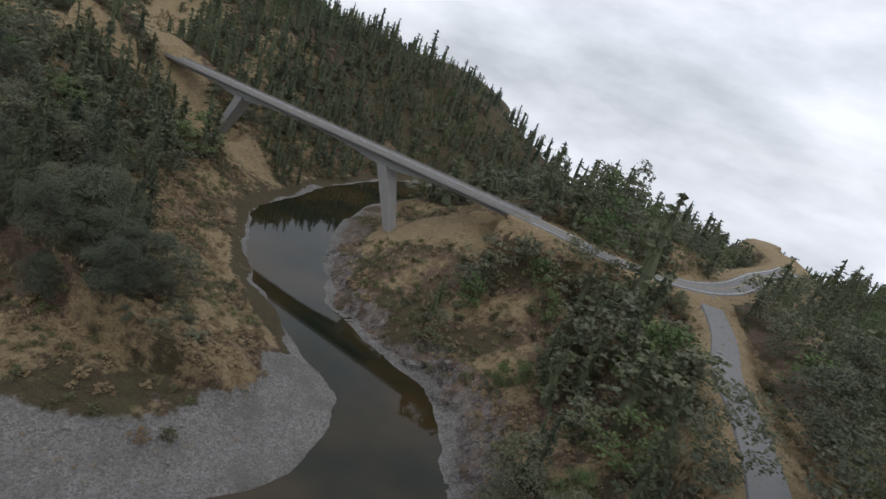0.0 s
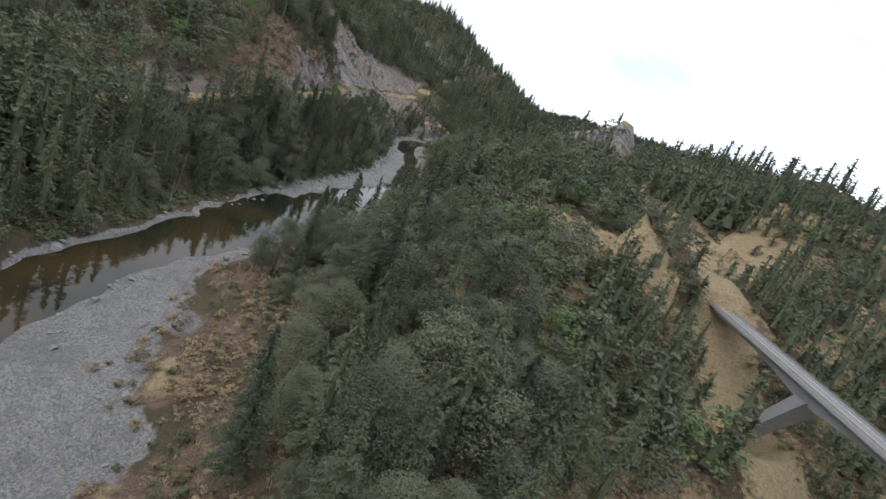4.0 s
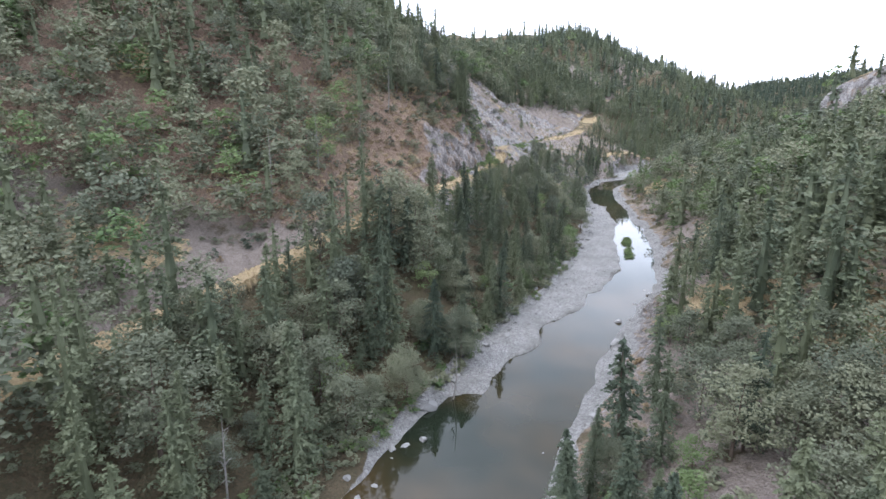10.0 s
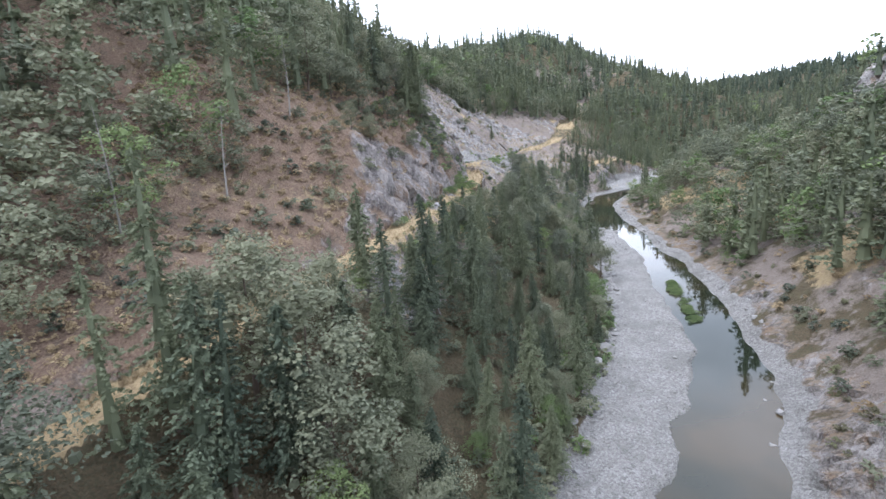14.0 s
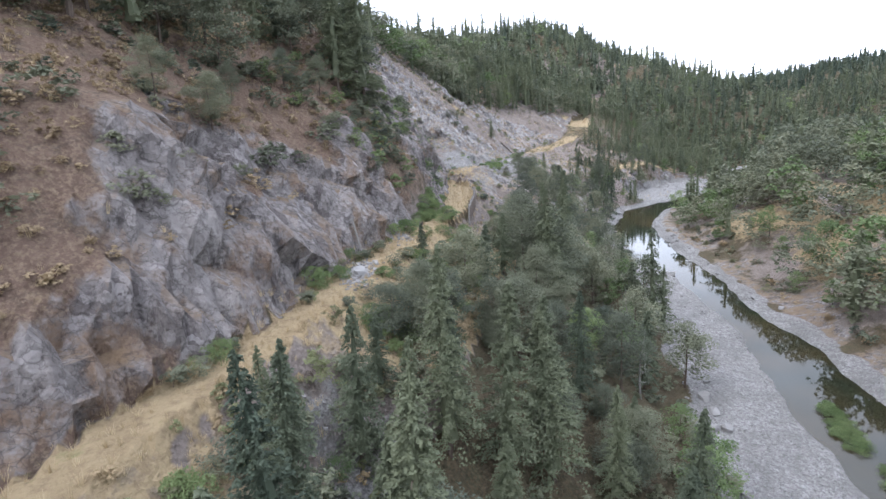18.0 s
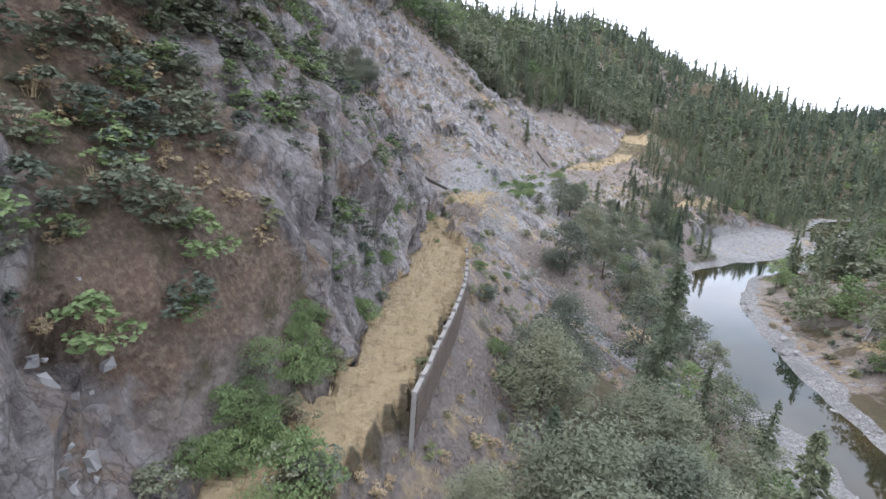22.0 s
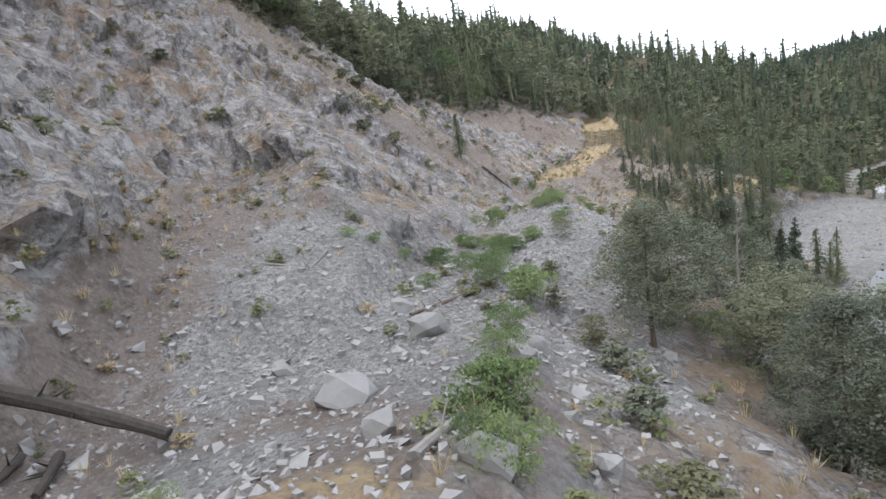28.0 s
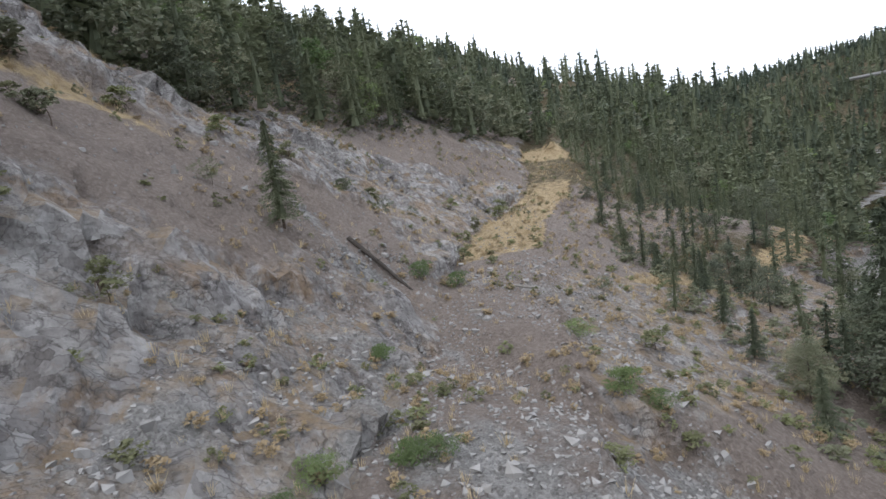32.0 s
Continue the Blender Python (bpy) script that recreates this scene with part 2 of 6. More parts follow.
def survey(px, py):
    """Ground height and the distances that the ground cover is chosen by, in metres at points in metres."""
    x, y = np.asarray(px, float) / K, np.asarray(py, float) / K
    wob = 1.6 * fbm(x / 14, y / 14, 0, 11, 3)
    d, st, (w,) = nearest(x, y, river_line, river_st)
    e = np.abs(d) - w + wob
    q, bst, (zb,) = nearest(x, y, bench_line, bench_st)
    # the worn roadway is narrower than its bench and winds on it
    mid = np.interp(x, ROADWAY_X, ROADWAY_MID)
    half = np.interp(x, ROADWAY_X, ROADWAY_HALF)
    u = q - mid
    q = np.where(u < -half, u + half - 5, np.where(u < half, u * 5 / half, np.where(q < 14, 5 + 9 * (u - half) / np.maximum(14 - mid - half, 1), q)))
    ee = np.maximum(e, 0)
    right = table(RIGHT_ST, RIGHT, E_BREAKS, st, ee)
    left = table(LEFT_ST, LEFT, E_BREAKS, st, ee)
    up = zb + table(UP_X, UP, Q_BREAKS, x, np.maximum(q, 5))
    f = ee / (ee + np.maximum(-q - 5, 0.01))
    bulge = sstep(-364, -378, x) * sstep(-462, -440, x)
    low = 0.5 + (zb - 0.7) * (np.interp(f, [0, .12, .4, .7, 1], [0, .05, .32, .66, 1]) * (1 - bulge) + np.interp(f, [0, .12, .4, .7, 1], [0, .07, .40, .77, 1]) * bulge)
    main = np.where(q > -5, up, low)
    # a fan of rubble runs down from a notch in the cliff
    fu, fv = 0.914 * (x + 441) + 0.407 * (y - 88), -0.407 * (x + 441) + 0.914 * (y - 88)
    f_out = np.hypot(np.maximum(np.abs(fv + 0.6 * wob) - 1.2 - 0.40 * np.maximum(fu, 0), 0), np.minimum(fu, 0))
    fan_h = np.maximum(33.5 - 0.31 * np.hypot(fu, fv), zb - 0.3)
    fan = sstep(3.0, 0.3, f_out) * sstep(48, 38, fu) * (q > -4) * (fu > -4)
    main = np.where((q > -4) & (fu > -30) & (fu < 48), np.minimum(main, fan_h + 1.5 * f_out), main)
    k = sstep(-125, -165, x)
    left = left * (1 - k) + main * k
    h = np.where(d > 0, left, right)
    # the open field behind the bridge's far end
    kf = np.exp(-(((x + 185) / 62) ** 2 + ((y - 198) / 50) ** 2) ** 2) * (d < 0)
    h = h * (1 - kf) + np.minimum(h, 28 + 0.2 * np.clip(y - 186, 0, 90) + 0.08 * np.clip(-170 - x, 0, 90)) * kf
    # the bank falls steeply round the foot of the first leg
    h = np.where((d < 0) & (x > -125), np.minimum(h, 5.2 + 0.8 * np.clip(np.hypot(x + 93, y - 156) - 4, 0, 400)), h)
    # roads cut into the slopes
    dr, rst, (zr,) = nearest(x, y, road_line, road_st)
    on_bridge = (rst > 4.0) & (rst < 6.0)
    kr = np.where(on_bridge, 0, 1 - sstep(5.5, 13, np.abs(dr)))
    h = h * (1 - kr) + (zr - 0.15) * kr
    dl, lst, (zl,) = nearest(x, y, lane_line, lane_st)
    kl = (1 - sstep(3.2, 9, np.abs(dl))) * (1 - kr)
    h = h * (1 - kl) + (zl - 0.15) * kl
    # a ravine across the old road, and a sand bar in the bend beyond
    dg, _, (cut,) = nearest(x, y, gully_line, gully_st)
    h = h - cut * np.exp(-(np.abs(dg) / np.where(dg > 0, 3.2, 5.0)) ** 2)
    dw, _, (wash,) = nearest(x, y, wash_line, wash_st)
    h = h - 0.6 * wash * np.exp(-(np.abs(dw) / 3.2) ** 2)
    spit = ((-0.70 * (x + 497) + 0.71 * (y - 211)) / 38) ** 2 + ((0.71 * (x + 497) + 0.70 * (y - 211)) / 14) ** 2 + 0.12 * wob
    h = np.where(spit < 1.6, np.minimum(h, 0.55 + 0.5 * np.clip(1 - spit, 0, 1) + 14 * np.clip(spit - 1, 0, 1)), h)
    # a knob with a cliff over the right bank, and the country falling away to the east
    h = h + 30 * np.exp(-(((x + 388) / 27) ** 2 + ((y - 280) / 30) ** 2) ** 3)
    # the wooded ridge that closes the valley
    h = h + 20 * np.exp(-((x + 760) / 150) ** 2 - ((y - 440) / 120) ** 2) * sstep(8, 70, e)
    az, far = np.degrees(np.arctan2(y - 3, x - 16)), np.hypot(x - 16, y - 3)
    h = h - 0.15 * sstep(106, 84, np.abs(az)) * np.clip(far - 230, 0, 4000)
    h = h - 0.22 * sstep(-520, -430, x) * np.clip(y - 380, 0, 4000)
    loose = sstep(-372, -392, x) * sstep(-505, -495, x)
    flat = np.maximum(np.maximum(kr, kl), np.where((d > 0) & (np.abs(q) < 5), k * (1 - 0.75 * loose), 0))
    rough = sstep(2, 14, e) * (1 - flat) * sstep(0.9, 1.6, spit) * (1 - 0.85 * fan)
    h = h + rough * (2.2 * fbm(x / 22, y / 22, 0, 21, 4) + 6 * sstep(20, 90, e) * fbm(x / 95, y / 95, 0, 25, 2))
    shoal = np.interp(st, SHOAL_ST, SHOAL) + 1.4 * wob
    bar = sstep(shoal - 0.2, shoal + 2.2, d) * (d > 0) + (d <= 0) * sstep(shoal - 0.2, shoal + 2.2, d)
    bed = np.where(e < 0, -1.3 * sstep(0, -3.5, e) + 0.45, 0)
    bed = np.maximum(bed, -1.3 + bar * (1.75 + 0.25 * fbm(x / 9, y / 9, 0, 44, 3)))
    bed = np.where(spit < 1.15, np.maximum(bed, -1.0 + 1.7 * sstep(1.15, 0.85, spit)), bed)
    h = np.where(e < 0, bed, h) + 0.12 * fbm(x / 3, y / 3, 0, 41, 2) * (1 - flat)
    return dict(h=h * K, e=e * K, d=d * K, st=st, q=q * K, bench=k * (d > 0), road=kr, lane=kl, dr=dr * K, dl=dl * K, dg=np.minimum(np.abs(dg), np.abs(dw) + 0.8) * K, knob=np.exp(-(((x + 388) / 30) ** 2 + ((y - 280) / 33) ** 2) ** 2), spit=spit, bar=bar, fan=fan * (d > 0), fan_out=f_out, x=x, y=y)


def ground(px, py):
    return survey(np.atleast_1d(px), np.atleast_1d(py))["h"]

# ---- helpers for meshes and materials ----
def part(name, bm, material, parent=None, label=""):
    """Links a bmesh as one mesh object under a thing or a part."""
    me = bpy.data.meshes.new(name)
    bm.to_mesh(me)
    bm.free()
    return mesh_part(name, me, material, parent, label)


def mesh_part(name, me, material, parent=None, label=""):
    if material and not me.materials:
        me.materials.append(material)
    ob = new(name, me)
    if parent:
        ob.parent = parent
    return tagged(ob, label)


def mesh_from(name, verts, faces, smooth=False):
    """A mesh from arrays; faces all have the same number of corners."""
    me = bpy.data.meshes.new(name)
    verts, faces = np.asarray(verts, np.float32), np.asarray(faces, np.int32)
    n = faces.shape[1]
    me.vertices.add(len(verts)), me.loops.add(faces.size), me.polygons.add(len(faces))
    me.vertices.foreach_set("co", verts.ravel())
    me.loops.foreach_set("vertex_index", faces.ravel())
    me.polygons.foreach_set("loop_start", np.arange(0, faces.size, n, dtype=np.int32))
    me.polygons.foreach_set("use_smooth", np.full(len(faces), smooth))
    me.update(calc_edges=True)
    return me


def colour(me, name, values):
    a = me.attributes.new(name, "FLOAT_COLOR", "POINT")
    a.data.foreach_set("color", np.asarray(values, np.float32).ravel())


class Mat:
    """A small builder of node materials."""

    def __init__(self, name, rough=0.8, metal=0.0, spec=0.3):
        self.m = bpy.data.materials.new(name)
        self.m.use_nodes = True
        self.t = self.m.node_tree
        self.b = self.t.nodes["Principled BSDF"]
        self.b.inputs["Roughness"].default_value, self.b.inputs["Metallic"].default_value = rough, metal
        self.b.inputs["Specular IOR Level"].default_value = spec
        self.co = self.t.nodes.new("ShaderNodeTexCoord").outputs["Object"]
        self.pos = self.t.nodes.new("ShaderNodeNewGeometry").outputs["Position"]

    def put(self, value, socket):
        if isinstance(value, bpy.types.NodeSocket):
            self.t.links.new(value, socket)
        else:
            socket.default_value = value if not isinstance(value, tuple) or len(value) != 3 or socket.type != "RGBA" else (*value, 1)

    def noise(self, scale, detail=4.0, rough=0.55, co=None, stretch=None):
        n = self.t.nodes.new("ShaderNodeTexNoise")
        n.inputs["Scale"].default_value, n.inputs["Detail"].default_value, n.inputs["Roughness"].default_value = scale, detail, rough
        src = co or self.pos
        if stretch:
            mp = self.t.nodes.new("ShaderNodeMapping")
            mp.inputs["Scale"].default_value = stretch
            self.t.links.new(src, mp.inputs[0])
            src = mp.outputs[0]
        self.t.links.new(src, n.inputs["Vector"])
        return n.outputs[0]

    def cells(self, scale, feature="F1", out="Distance", stretch=None):
        n = self.t.nodes.new("ShaderNodeTexVoronoi")
        n.feature = feature
        n.inputs["Scale"].default_value = scale
        src = self.pos
        if stretch:
            mp = self.t.nodes.new("ShaderNodeMapping")
            mp.inputs["Scale"].default_value = stretch
            self.t.links.new(src, mp.inputs[0])
            src = mp.outputs[0]
        self.t.links.new(src, n.inputs["Vector"])
        return n.outputs[out]

    def facets(self, scale, feature, out, warp):
        """Broken blocks: cells bent by a noise and drawn out along the dip of the rock."""
        n = self.t.nodes.new("ShaderNodeTexNoise")
        n.inputs["Scale"].default_value, n.inputs["Detail"].default_value = scale * 0.7, 3.0
        self.t.links.new(self.pos, n.inputs["Vector"])
        add = self.t.nodes.new("ShaderNodeVectorMath")
        add.operation = "MULTIPLY_ADD"
        add.inputs[1].default_value = (warp * 2,) * 3
        self.t.links.new(n.outputs["Color"], add.inputs[0]), self.t.links.new(self.pos, add.inputs[2])
        mp = self.t.nodes.new("ShaderNodeMapping")
        mp.inputs["Rotation"].default_value, mp.inputs["Scale"].default_value = (0.5, 0.4, 0.3), (1.0, 0.55, 0.8)
        self.t.links.new(add.outputs[0], mp.inputs[0])
        v = self.t.nodes.new("ShaderNodeTexVoronoi")
        v.feature = feature
        v.inputs["Scale"].default_value = scale
        self.t.links.new(mp.outputs[0], v.inputs["Vector"])
        return v.outputs[out]

    def ramp(self, value, *stops):
        n = self.t.nodes.new("ShaderNodeValToRGB")
        e = n.color_ramp.elements
        while len(e) < len(stops):
            e.new(0.5)
        for k, (p, c) in enumerate(stops):
            e[k].position, e[k].color = p, (*c, 1) if isinstance(c, tuple) else (c, c, c, 1)
        self.put(value, n.inputs[0])
        return n.outputs[0]

    def mix(self, f, a, b, mode="MIX"):
        n = self.t.nodes.new("ShaderNodeMix")
        n.data_type, n.blend_type = "RGBA", mode
        self.put(f, n.inputs[0]), self.put(a, n.inputs[6]), self.put(b, n.inputs[7])
        return n.outputs[2]

    def math(self, op, a, b=0.0):
        n = self.t.nodes.new("ShaderNodeMath")
        n.operation = op
        self.put(a, n.inputs[0]), self.put(b, n.inputs[1])
        return n.outputs[0]

    def attr(self, name, out="Color"):
        n = self.t.nodes.new("ShaderNodeAttribute")
        n.attribute_name = name
        return n.outputs[out]

    def split(self, c):
        n = self.t.nodes.new("ShaderNodeSeparateColor")
        self.t.links.new(c, n.inputs[0])
        return n.outputs

    def random(self):
        return self.t.nodes.new("ShaderNodeObjectInfo").outputs["Random"]

    def island(self):
        return self.t.nodes.new("ShaderNodeNewGeometry").outputs["Random Per Island"]

    def bump(self, h, strength=0.5, distance=0.1):
        n = self.t.nodes.new("ShaderNodeBump")
        n.inputs["Strength"].default_value, n.inputs["Distance"].default_value = strength, distance
        self.put(h, n.inputs["Height"])
        self.t.links.new(n.outputs[0], self.b.inputs["Normal"])

    def base(self, c):
        self.put(c, self.b.inputs["Base Color"])
        return self.m


# ---- materials ----
def make_ground():
    m = Mat("hillside", rough=0.95, spec=0.15)
    cover, cover2 = m.split(m.attr("cover")), m.split(m.attr("cover_two"))
    n1, n2, n3 = m.noise(0.05, 5), m.noise(0.5, 6, 0.65), m.noise(3.0, 4, 0.7)
    litter = m.mix(n2, (0.05, 0.044, 0.028), (0.125, 0.10, 0.064))
    litter = m.mix(m.ramp(m.noise(0.22, 6, 0.7), (0.45, 0.0), (0.65, 0.4)), litter, m.mix(n3, (0.05, 0.062, 0.03), (0.12, 0.13, 0.065)))
    litter = m.mix(m.ramp(n3, (0.45, 0.0), (0.7, 0.7)), litter, (0.15, 0.105, 0.065))
    grass = m.mix(n2, (0.23, 0.17, 0.098), (0.45, 0.35, 0.21))
    grass = m.mix(m.ramp(m.noise(1.2, 5, 0.7), (0.48, 0.0), (0.7, 0.75)), grass, (0.19, 0.135, 0.085))
    soil = m.mix(n2, (0.115, 0.092, 0.08), (0.24, 0.20, 0.175))
    soil = m.mix(m.ramp(n3, (0.45, 0.0), (0.7, 0.6)), soil, (0.31, 0.265, 0.23))
    vein = m.noise(0.09, 7, 0.65, stretch=(1, 1, 0.5))
    crack = m.facets(0.55, "DISTANCE_TO_EDGE", "Distance", 1.6)
    crack_two = m.facets(1.7, "DISTANCE_TO_EDGE", "Distance", 0.6)
    block = m.split(m.facets(0.55, "F1", "Color", 1.6))[0]
    block_two = m.split(m.facets(1.7, "F1", "Color", 0.6))[1]
    grain = m.noise(0.9, 8, 0.72, stretch=(1.0, 1.0, 0.45))
    rock = m.mix(m.ramp(grain, (0.3, 0.0), (0.7, 1.0)), (0.125, 0.114, 0.11), (0.40, 0.38, 0.36))
    rock = m.mix(m.math("MULTIPLY", block, 0.7), rock, (0.42, 0.405, 0.40))
    rock = m.mix(m.math("MULTIPLY", block_two, 0.8), rock, (0.12, 0.105, 0.10))
    rock = m.mix(m.ramp(vein, (0.5, 0.0), (0.66, 0.8)), rock, m.mix(grain, (0.26, 0.25, 0.24), (0.50, 0.48, 0.46)))
    rock = m.mix(m.ramp(m.noise(0.35, 8, 0.75, stretch=(1.3, 1.3, 0.4)), (0.36, 0.75), (0.46, 0.0)), rock, (0.05, 0.045, 0.045))
    rock = m.mix(m.ramp(m.noise(0.16, 7, 0.7), (0.52, 0.0), (0.62, 0.7)), rock, m.mix(n3, (0.18, 0.115, 0.07), (0.31, 0.215, 0.13)))
    flat = m.t.nodes.new("ShaderNodeSeparateXYZ")
    m.t.links.new(m.t.nodes.new("ShaderNodeNewGeometry").outputs["True Normal"], flat.inputs[0])
    streaks = m.noise(0.45, 6, 0.7, stretch=(1.0, 1.0, 0.22))
    rock = m.mix(m.ramp(streaks, (0.52, 0.0), (0.68, 0.55)), rock, (0.50, 0.48, 0.46))
    ledge = m.math("MULTIPLY", m.ramp(flat.outputs[2], (0.74, 0.0), (0.9, 1.0)), m.ramp(n2, (0.40, 0.0), (0.58, 0.85)))
    rock = m.mix(ledge, rock, m.mix(n3, (0.15, 0.11, 0.075), (0.33, 0.245, 0.155)))
    rock = m.mix(m.attr("cover", "Alpha"), m.mix(1.0, rock, (0.76, 0.715, 0.70), "MULTIPLY"), rock)
    lines = m.math("MULTIPLY", m.ramp(crack, (0.0, 0.5), (0.05, 1.0)), m.ramp(crack_two, (0.0, 0.5), (0.06, 1.0)))
    lines = m.math("MAXIMUM", lines, m.ramp(m.noise(0.5, 5, 0.7), (0.44, 0.0), (0.54, 1.0)))
    rock = m.mix(lines, (0.045, 0.038, 0.034), rock)
    stones = m.mix(0.5, m.cells(3.0, "F1", "Color"), m.cells(8.0, "F1", "Color"))
    gravel = m.mix(m.math("MULTIPLY", m.split(stones)[0], 1.0), (0.105, 0.099, 0.094), (0.40, 0.385, 0.37))
    gravel = m.mix(m.ramp(n2, (0.4, 0.0), (0.75, 0.5)), gravel, (0.2, 0.19, 0.175))
    gravel = m.mix(m.ramp(m.noise(0.11, 6, 0.7), (0.46, 0.0), (0.62, 0.55)), gravel, (0.15, 0.145, 0.135))
    rust = m.mix(n2, (0.085, 0.056, 0.044), (0.20, 0.136, 0.10))
    rust = m.mix(m.ramp(m.noise(0.3, 6, 0.7), (0.52, 0.0), (0.62, 0.6)), rust, (0.075, 0.062, 0.05))
    rust = m.mix(m.ramp(n3, (0.45, 0.0), (0.7, 0.7)), rust, (0.29, 0.22, 0.15))
    green = m.mix(n3, (0.06, 0.085, 0.025), (0.19, 0.21, 0.07))
    c = litter
    edge = m.math("MULTIPLY", m.math("SUBTRACT", n2, 0.5), 0.9)

    def layer(c, weight, col):
        f = m.ramp(m.math("ADD", weight, m.math("MULTIPLY", edge, 1.0)), (0.38, 0.0), (0.58, 1.0))
        return m.mix(f, c, col)

    c = layer(c, cover[2], soil)
    c = layer(c, cover2[2], rust)
    c = layer(c, cover[0], grass)
    c = layer(c, cover2[1], green)
    c = layer(c, cover[1], rock)
    c = layer(c, cover2[0], gravel)
    h = m.math("ADD", m.math("MULTIPLY", n2, 0.7), m.math("MULTIPLY", n3, 0.4))
    h = m.math("ADD", h, m.math("MULTIPLY", m.cells(2.2), 0.35))
    h = m.math("ADD", h, m.math("MULTIPLY", grain, 1.2))
    relief = m.math("ADD", m.math("MULTIPLY", block, 0.9), m.math("MULTIPLY", block_two, 0.35))
    h = m.math("ADD", h, m.math("MULTIPLY", relief, cover[1]))
    m.bump(h, 1.0, 0.7)
    return m.base(c)


def make_leaf(name, dark, mid, light, rough=0.6, through=0.3):
    """Foliage that varies from leaf to leaf and from tree to tree, and lets some light through."""
    m = Mat(name, rough=rough, spec=0.2)
    tone = m.math("ADD", m.math("MULTIPLY", m.attr("tone", "Fac"), 0.55), m.math("MULTIPLY", m.random(), 0.55))
    leaf = m.mix(m.math("ADD", m.math("MULTIPLY", m.island(), 0.7), 0.2), dark, mid)
    leaf = m.mix(m.ramp(m.math("ADD", tone, m.math("MULTIPLY", m.noise(0.35, 3), 0.4)), (0.42, 0.0), (1.0, 1.0)), leaf, light)
    glow = m.t.nodes.new("ShaderNodeBsdfTranslucent")
    both = m.t.nodes.new("ShaderNodeMixShader")
    both.inputs[0].default_value = through
    m.t.links.new(leaf, glow.inputs[0])
    m.t.links.new(m.b.outputs[0], both.inputs[1])
    m.t.links.new(glow.outputs[0], both.inputs[2])
    m.t.links.new(both.outputs[0], m.t.nodes["Material Output"].inputs[0])
    return m.base(leaf)


GROUND = make_ground()
FIR = make_leaf("fir_needles", (0.036, 0.053, 0.040), (0.086, 0.109, 0.077), (0.155, 0.171, 0.104))
OAK = make_leaf("oak_leaves", (0.052, 0.064, 0.048), (0.111, 0.128, 0.094), (0.190, 0.196, 0.127))
BRIGHT = make_leaf("alder_leaves", (0.055, 0.088, 0.038), (0.12, 0.17, 0.068), (0.19, 0.24, 0.105))
DRY = make_leaf("dry_brush", (0.12, 0.085, 0.052), (0.235, 0.172, 0.105), (0.35, 0.27, 0.165), 0.8, 0.2)
STRAW = make_leaf("dry_grass_blades", (0.24, 0.18, 0.1), (0.44, 0.34, 0.2), (0.52, 0.42, 0.27), 0.8, 0.3)
BRUSH = make_leaf("brush_leaves", (0.075, 0.07, 0.045), (0.15, 0.14, 0.085), (0.19, 0.205, 0.10))


def make_bark():
    m = Mat("bark", rough=0.95, spec=0.1)
    n = m.noise(3.0, 5, 0.7, stretch=(1, 1, 0.2))
    m.bump(n, 0.8, 0.1)
    return m.base(m.mix(n, (0.045, 0.032, 0.024), (0.17, 0.135, 0.11)))


def make_grey_wood():
    m = Mat("weathered_wood", rough=0.9, spec=0.15)
    n = m.noise(2.5, 5, 0.7, stretch=(1, 1, 0.25))
    return m.base(m.mix(n, (0.11, 0.10, 0.09), (0.30, 0.28, 0.255)))


def make_concrete():
    m = Mat("concrete", rough=0.85, spec=0.25)
    n = m.noise(0.6, 6, 0.65)
    streak = m.noise(1.2, 4, 0.6, stretch=(1, 1, 0.12))
    c = m.mix(n, (0.23, 0.226, 0.22), (0.34, 0.335, 0.325))
    c = m.mix(m.ramp(streak, (0.5, 0.0), (0.75, 0.5)), c, (0.22, 0.21, 0.20))
    m.bump(m.noise(8, 3), 0.2, 0.02)
    return m.base(c)


def make_asphalt():
    m = Mat("asphalt", rough=0.9, spec=0.25)
    c = m.mix(m.noise(0.5, 5, 0.6), (0.15, 0.15, 0.155), (0.23, 0.228, 0.225))
    return m.base(m.mix(m.ramp(m.noise(20, 2), (0.4, 0.0), (0.7, 0.4)), c, (0.24, 0.235, 0.23)))


def make_stone():
    m = Mat("grey_stone", rough=0.9, spec=0.2)
    n = m.noise(1.3, 6, 0.65)
    c = m.mix(n, (0.18, 0.172, 0.165), (0.42, 0.405, 0.39))
    c = m.mix(m.math("MULTIPLY", m.random(), 0.45), c, (0.20, 0.185, 0.17))
    c = m.mix(m.math("MULTIPLY", m.island(), 0.55), c, (0.17, 0.165, 0.16))
    m.bump(n, 0.6, 0.1)
    return m.base(c)


def make_water():
    m = Mat("river_water", rough=0.04, spec=0.5)
    c = m.mix(m.ramp(m.noise(0.03, 3), (0.4, 0.0), (0.6, 1.0)), (0.012, 0.016, 0.010), (0.042, 0.03, 0.014))
    m.b.inputs["IOR"].default_value = 1.33
    rip = m.noise(0.9, 3, 0.5, stretch=(1, 1, 1))
    m.bump(rip, 0.05, 0.05)
    return m.base(c)


def make_char():
    m = Mat("charred_wood", rough=0.9, spec=0.15)
    n = m.noise(4.0, 5, 0.7, stretch=(0.3, 1, 1))
    m.bump(n, 0.7, 0.08)
    return m.base(m.mix(n, (0.018, 0.016, 0.015), (0.085, 0.072, 0.062)))


CHAR = make_char()
BARK, GREY_WOOD, CONCRETE, ASPHALT, STONE, WATER = make_bark(), make_grey_wood(), make_concrete(), make_asphalt(), make_stone(), make_water()


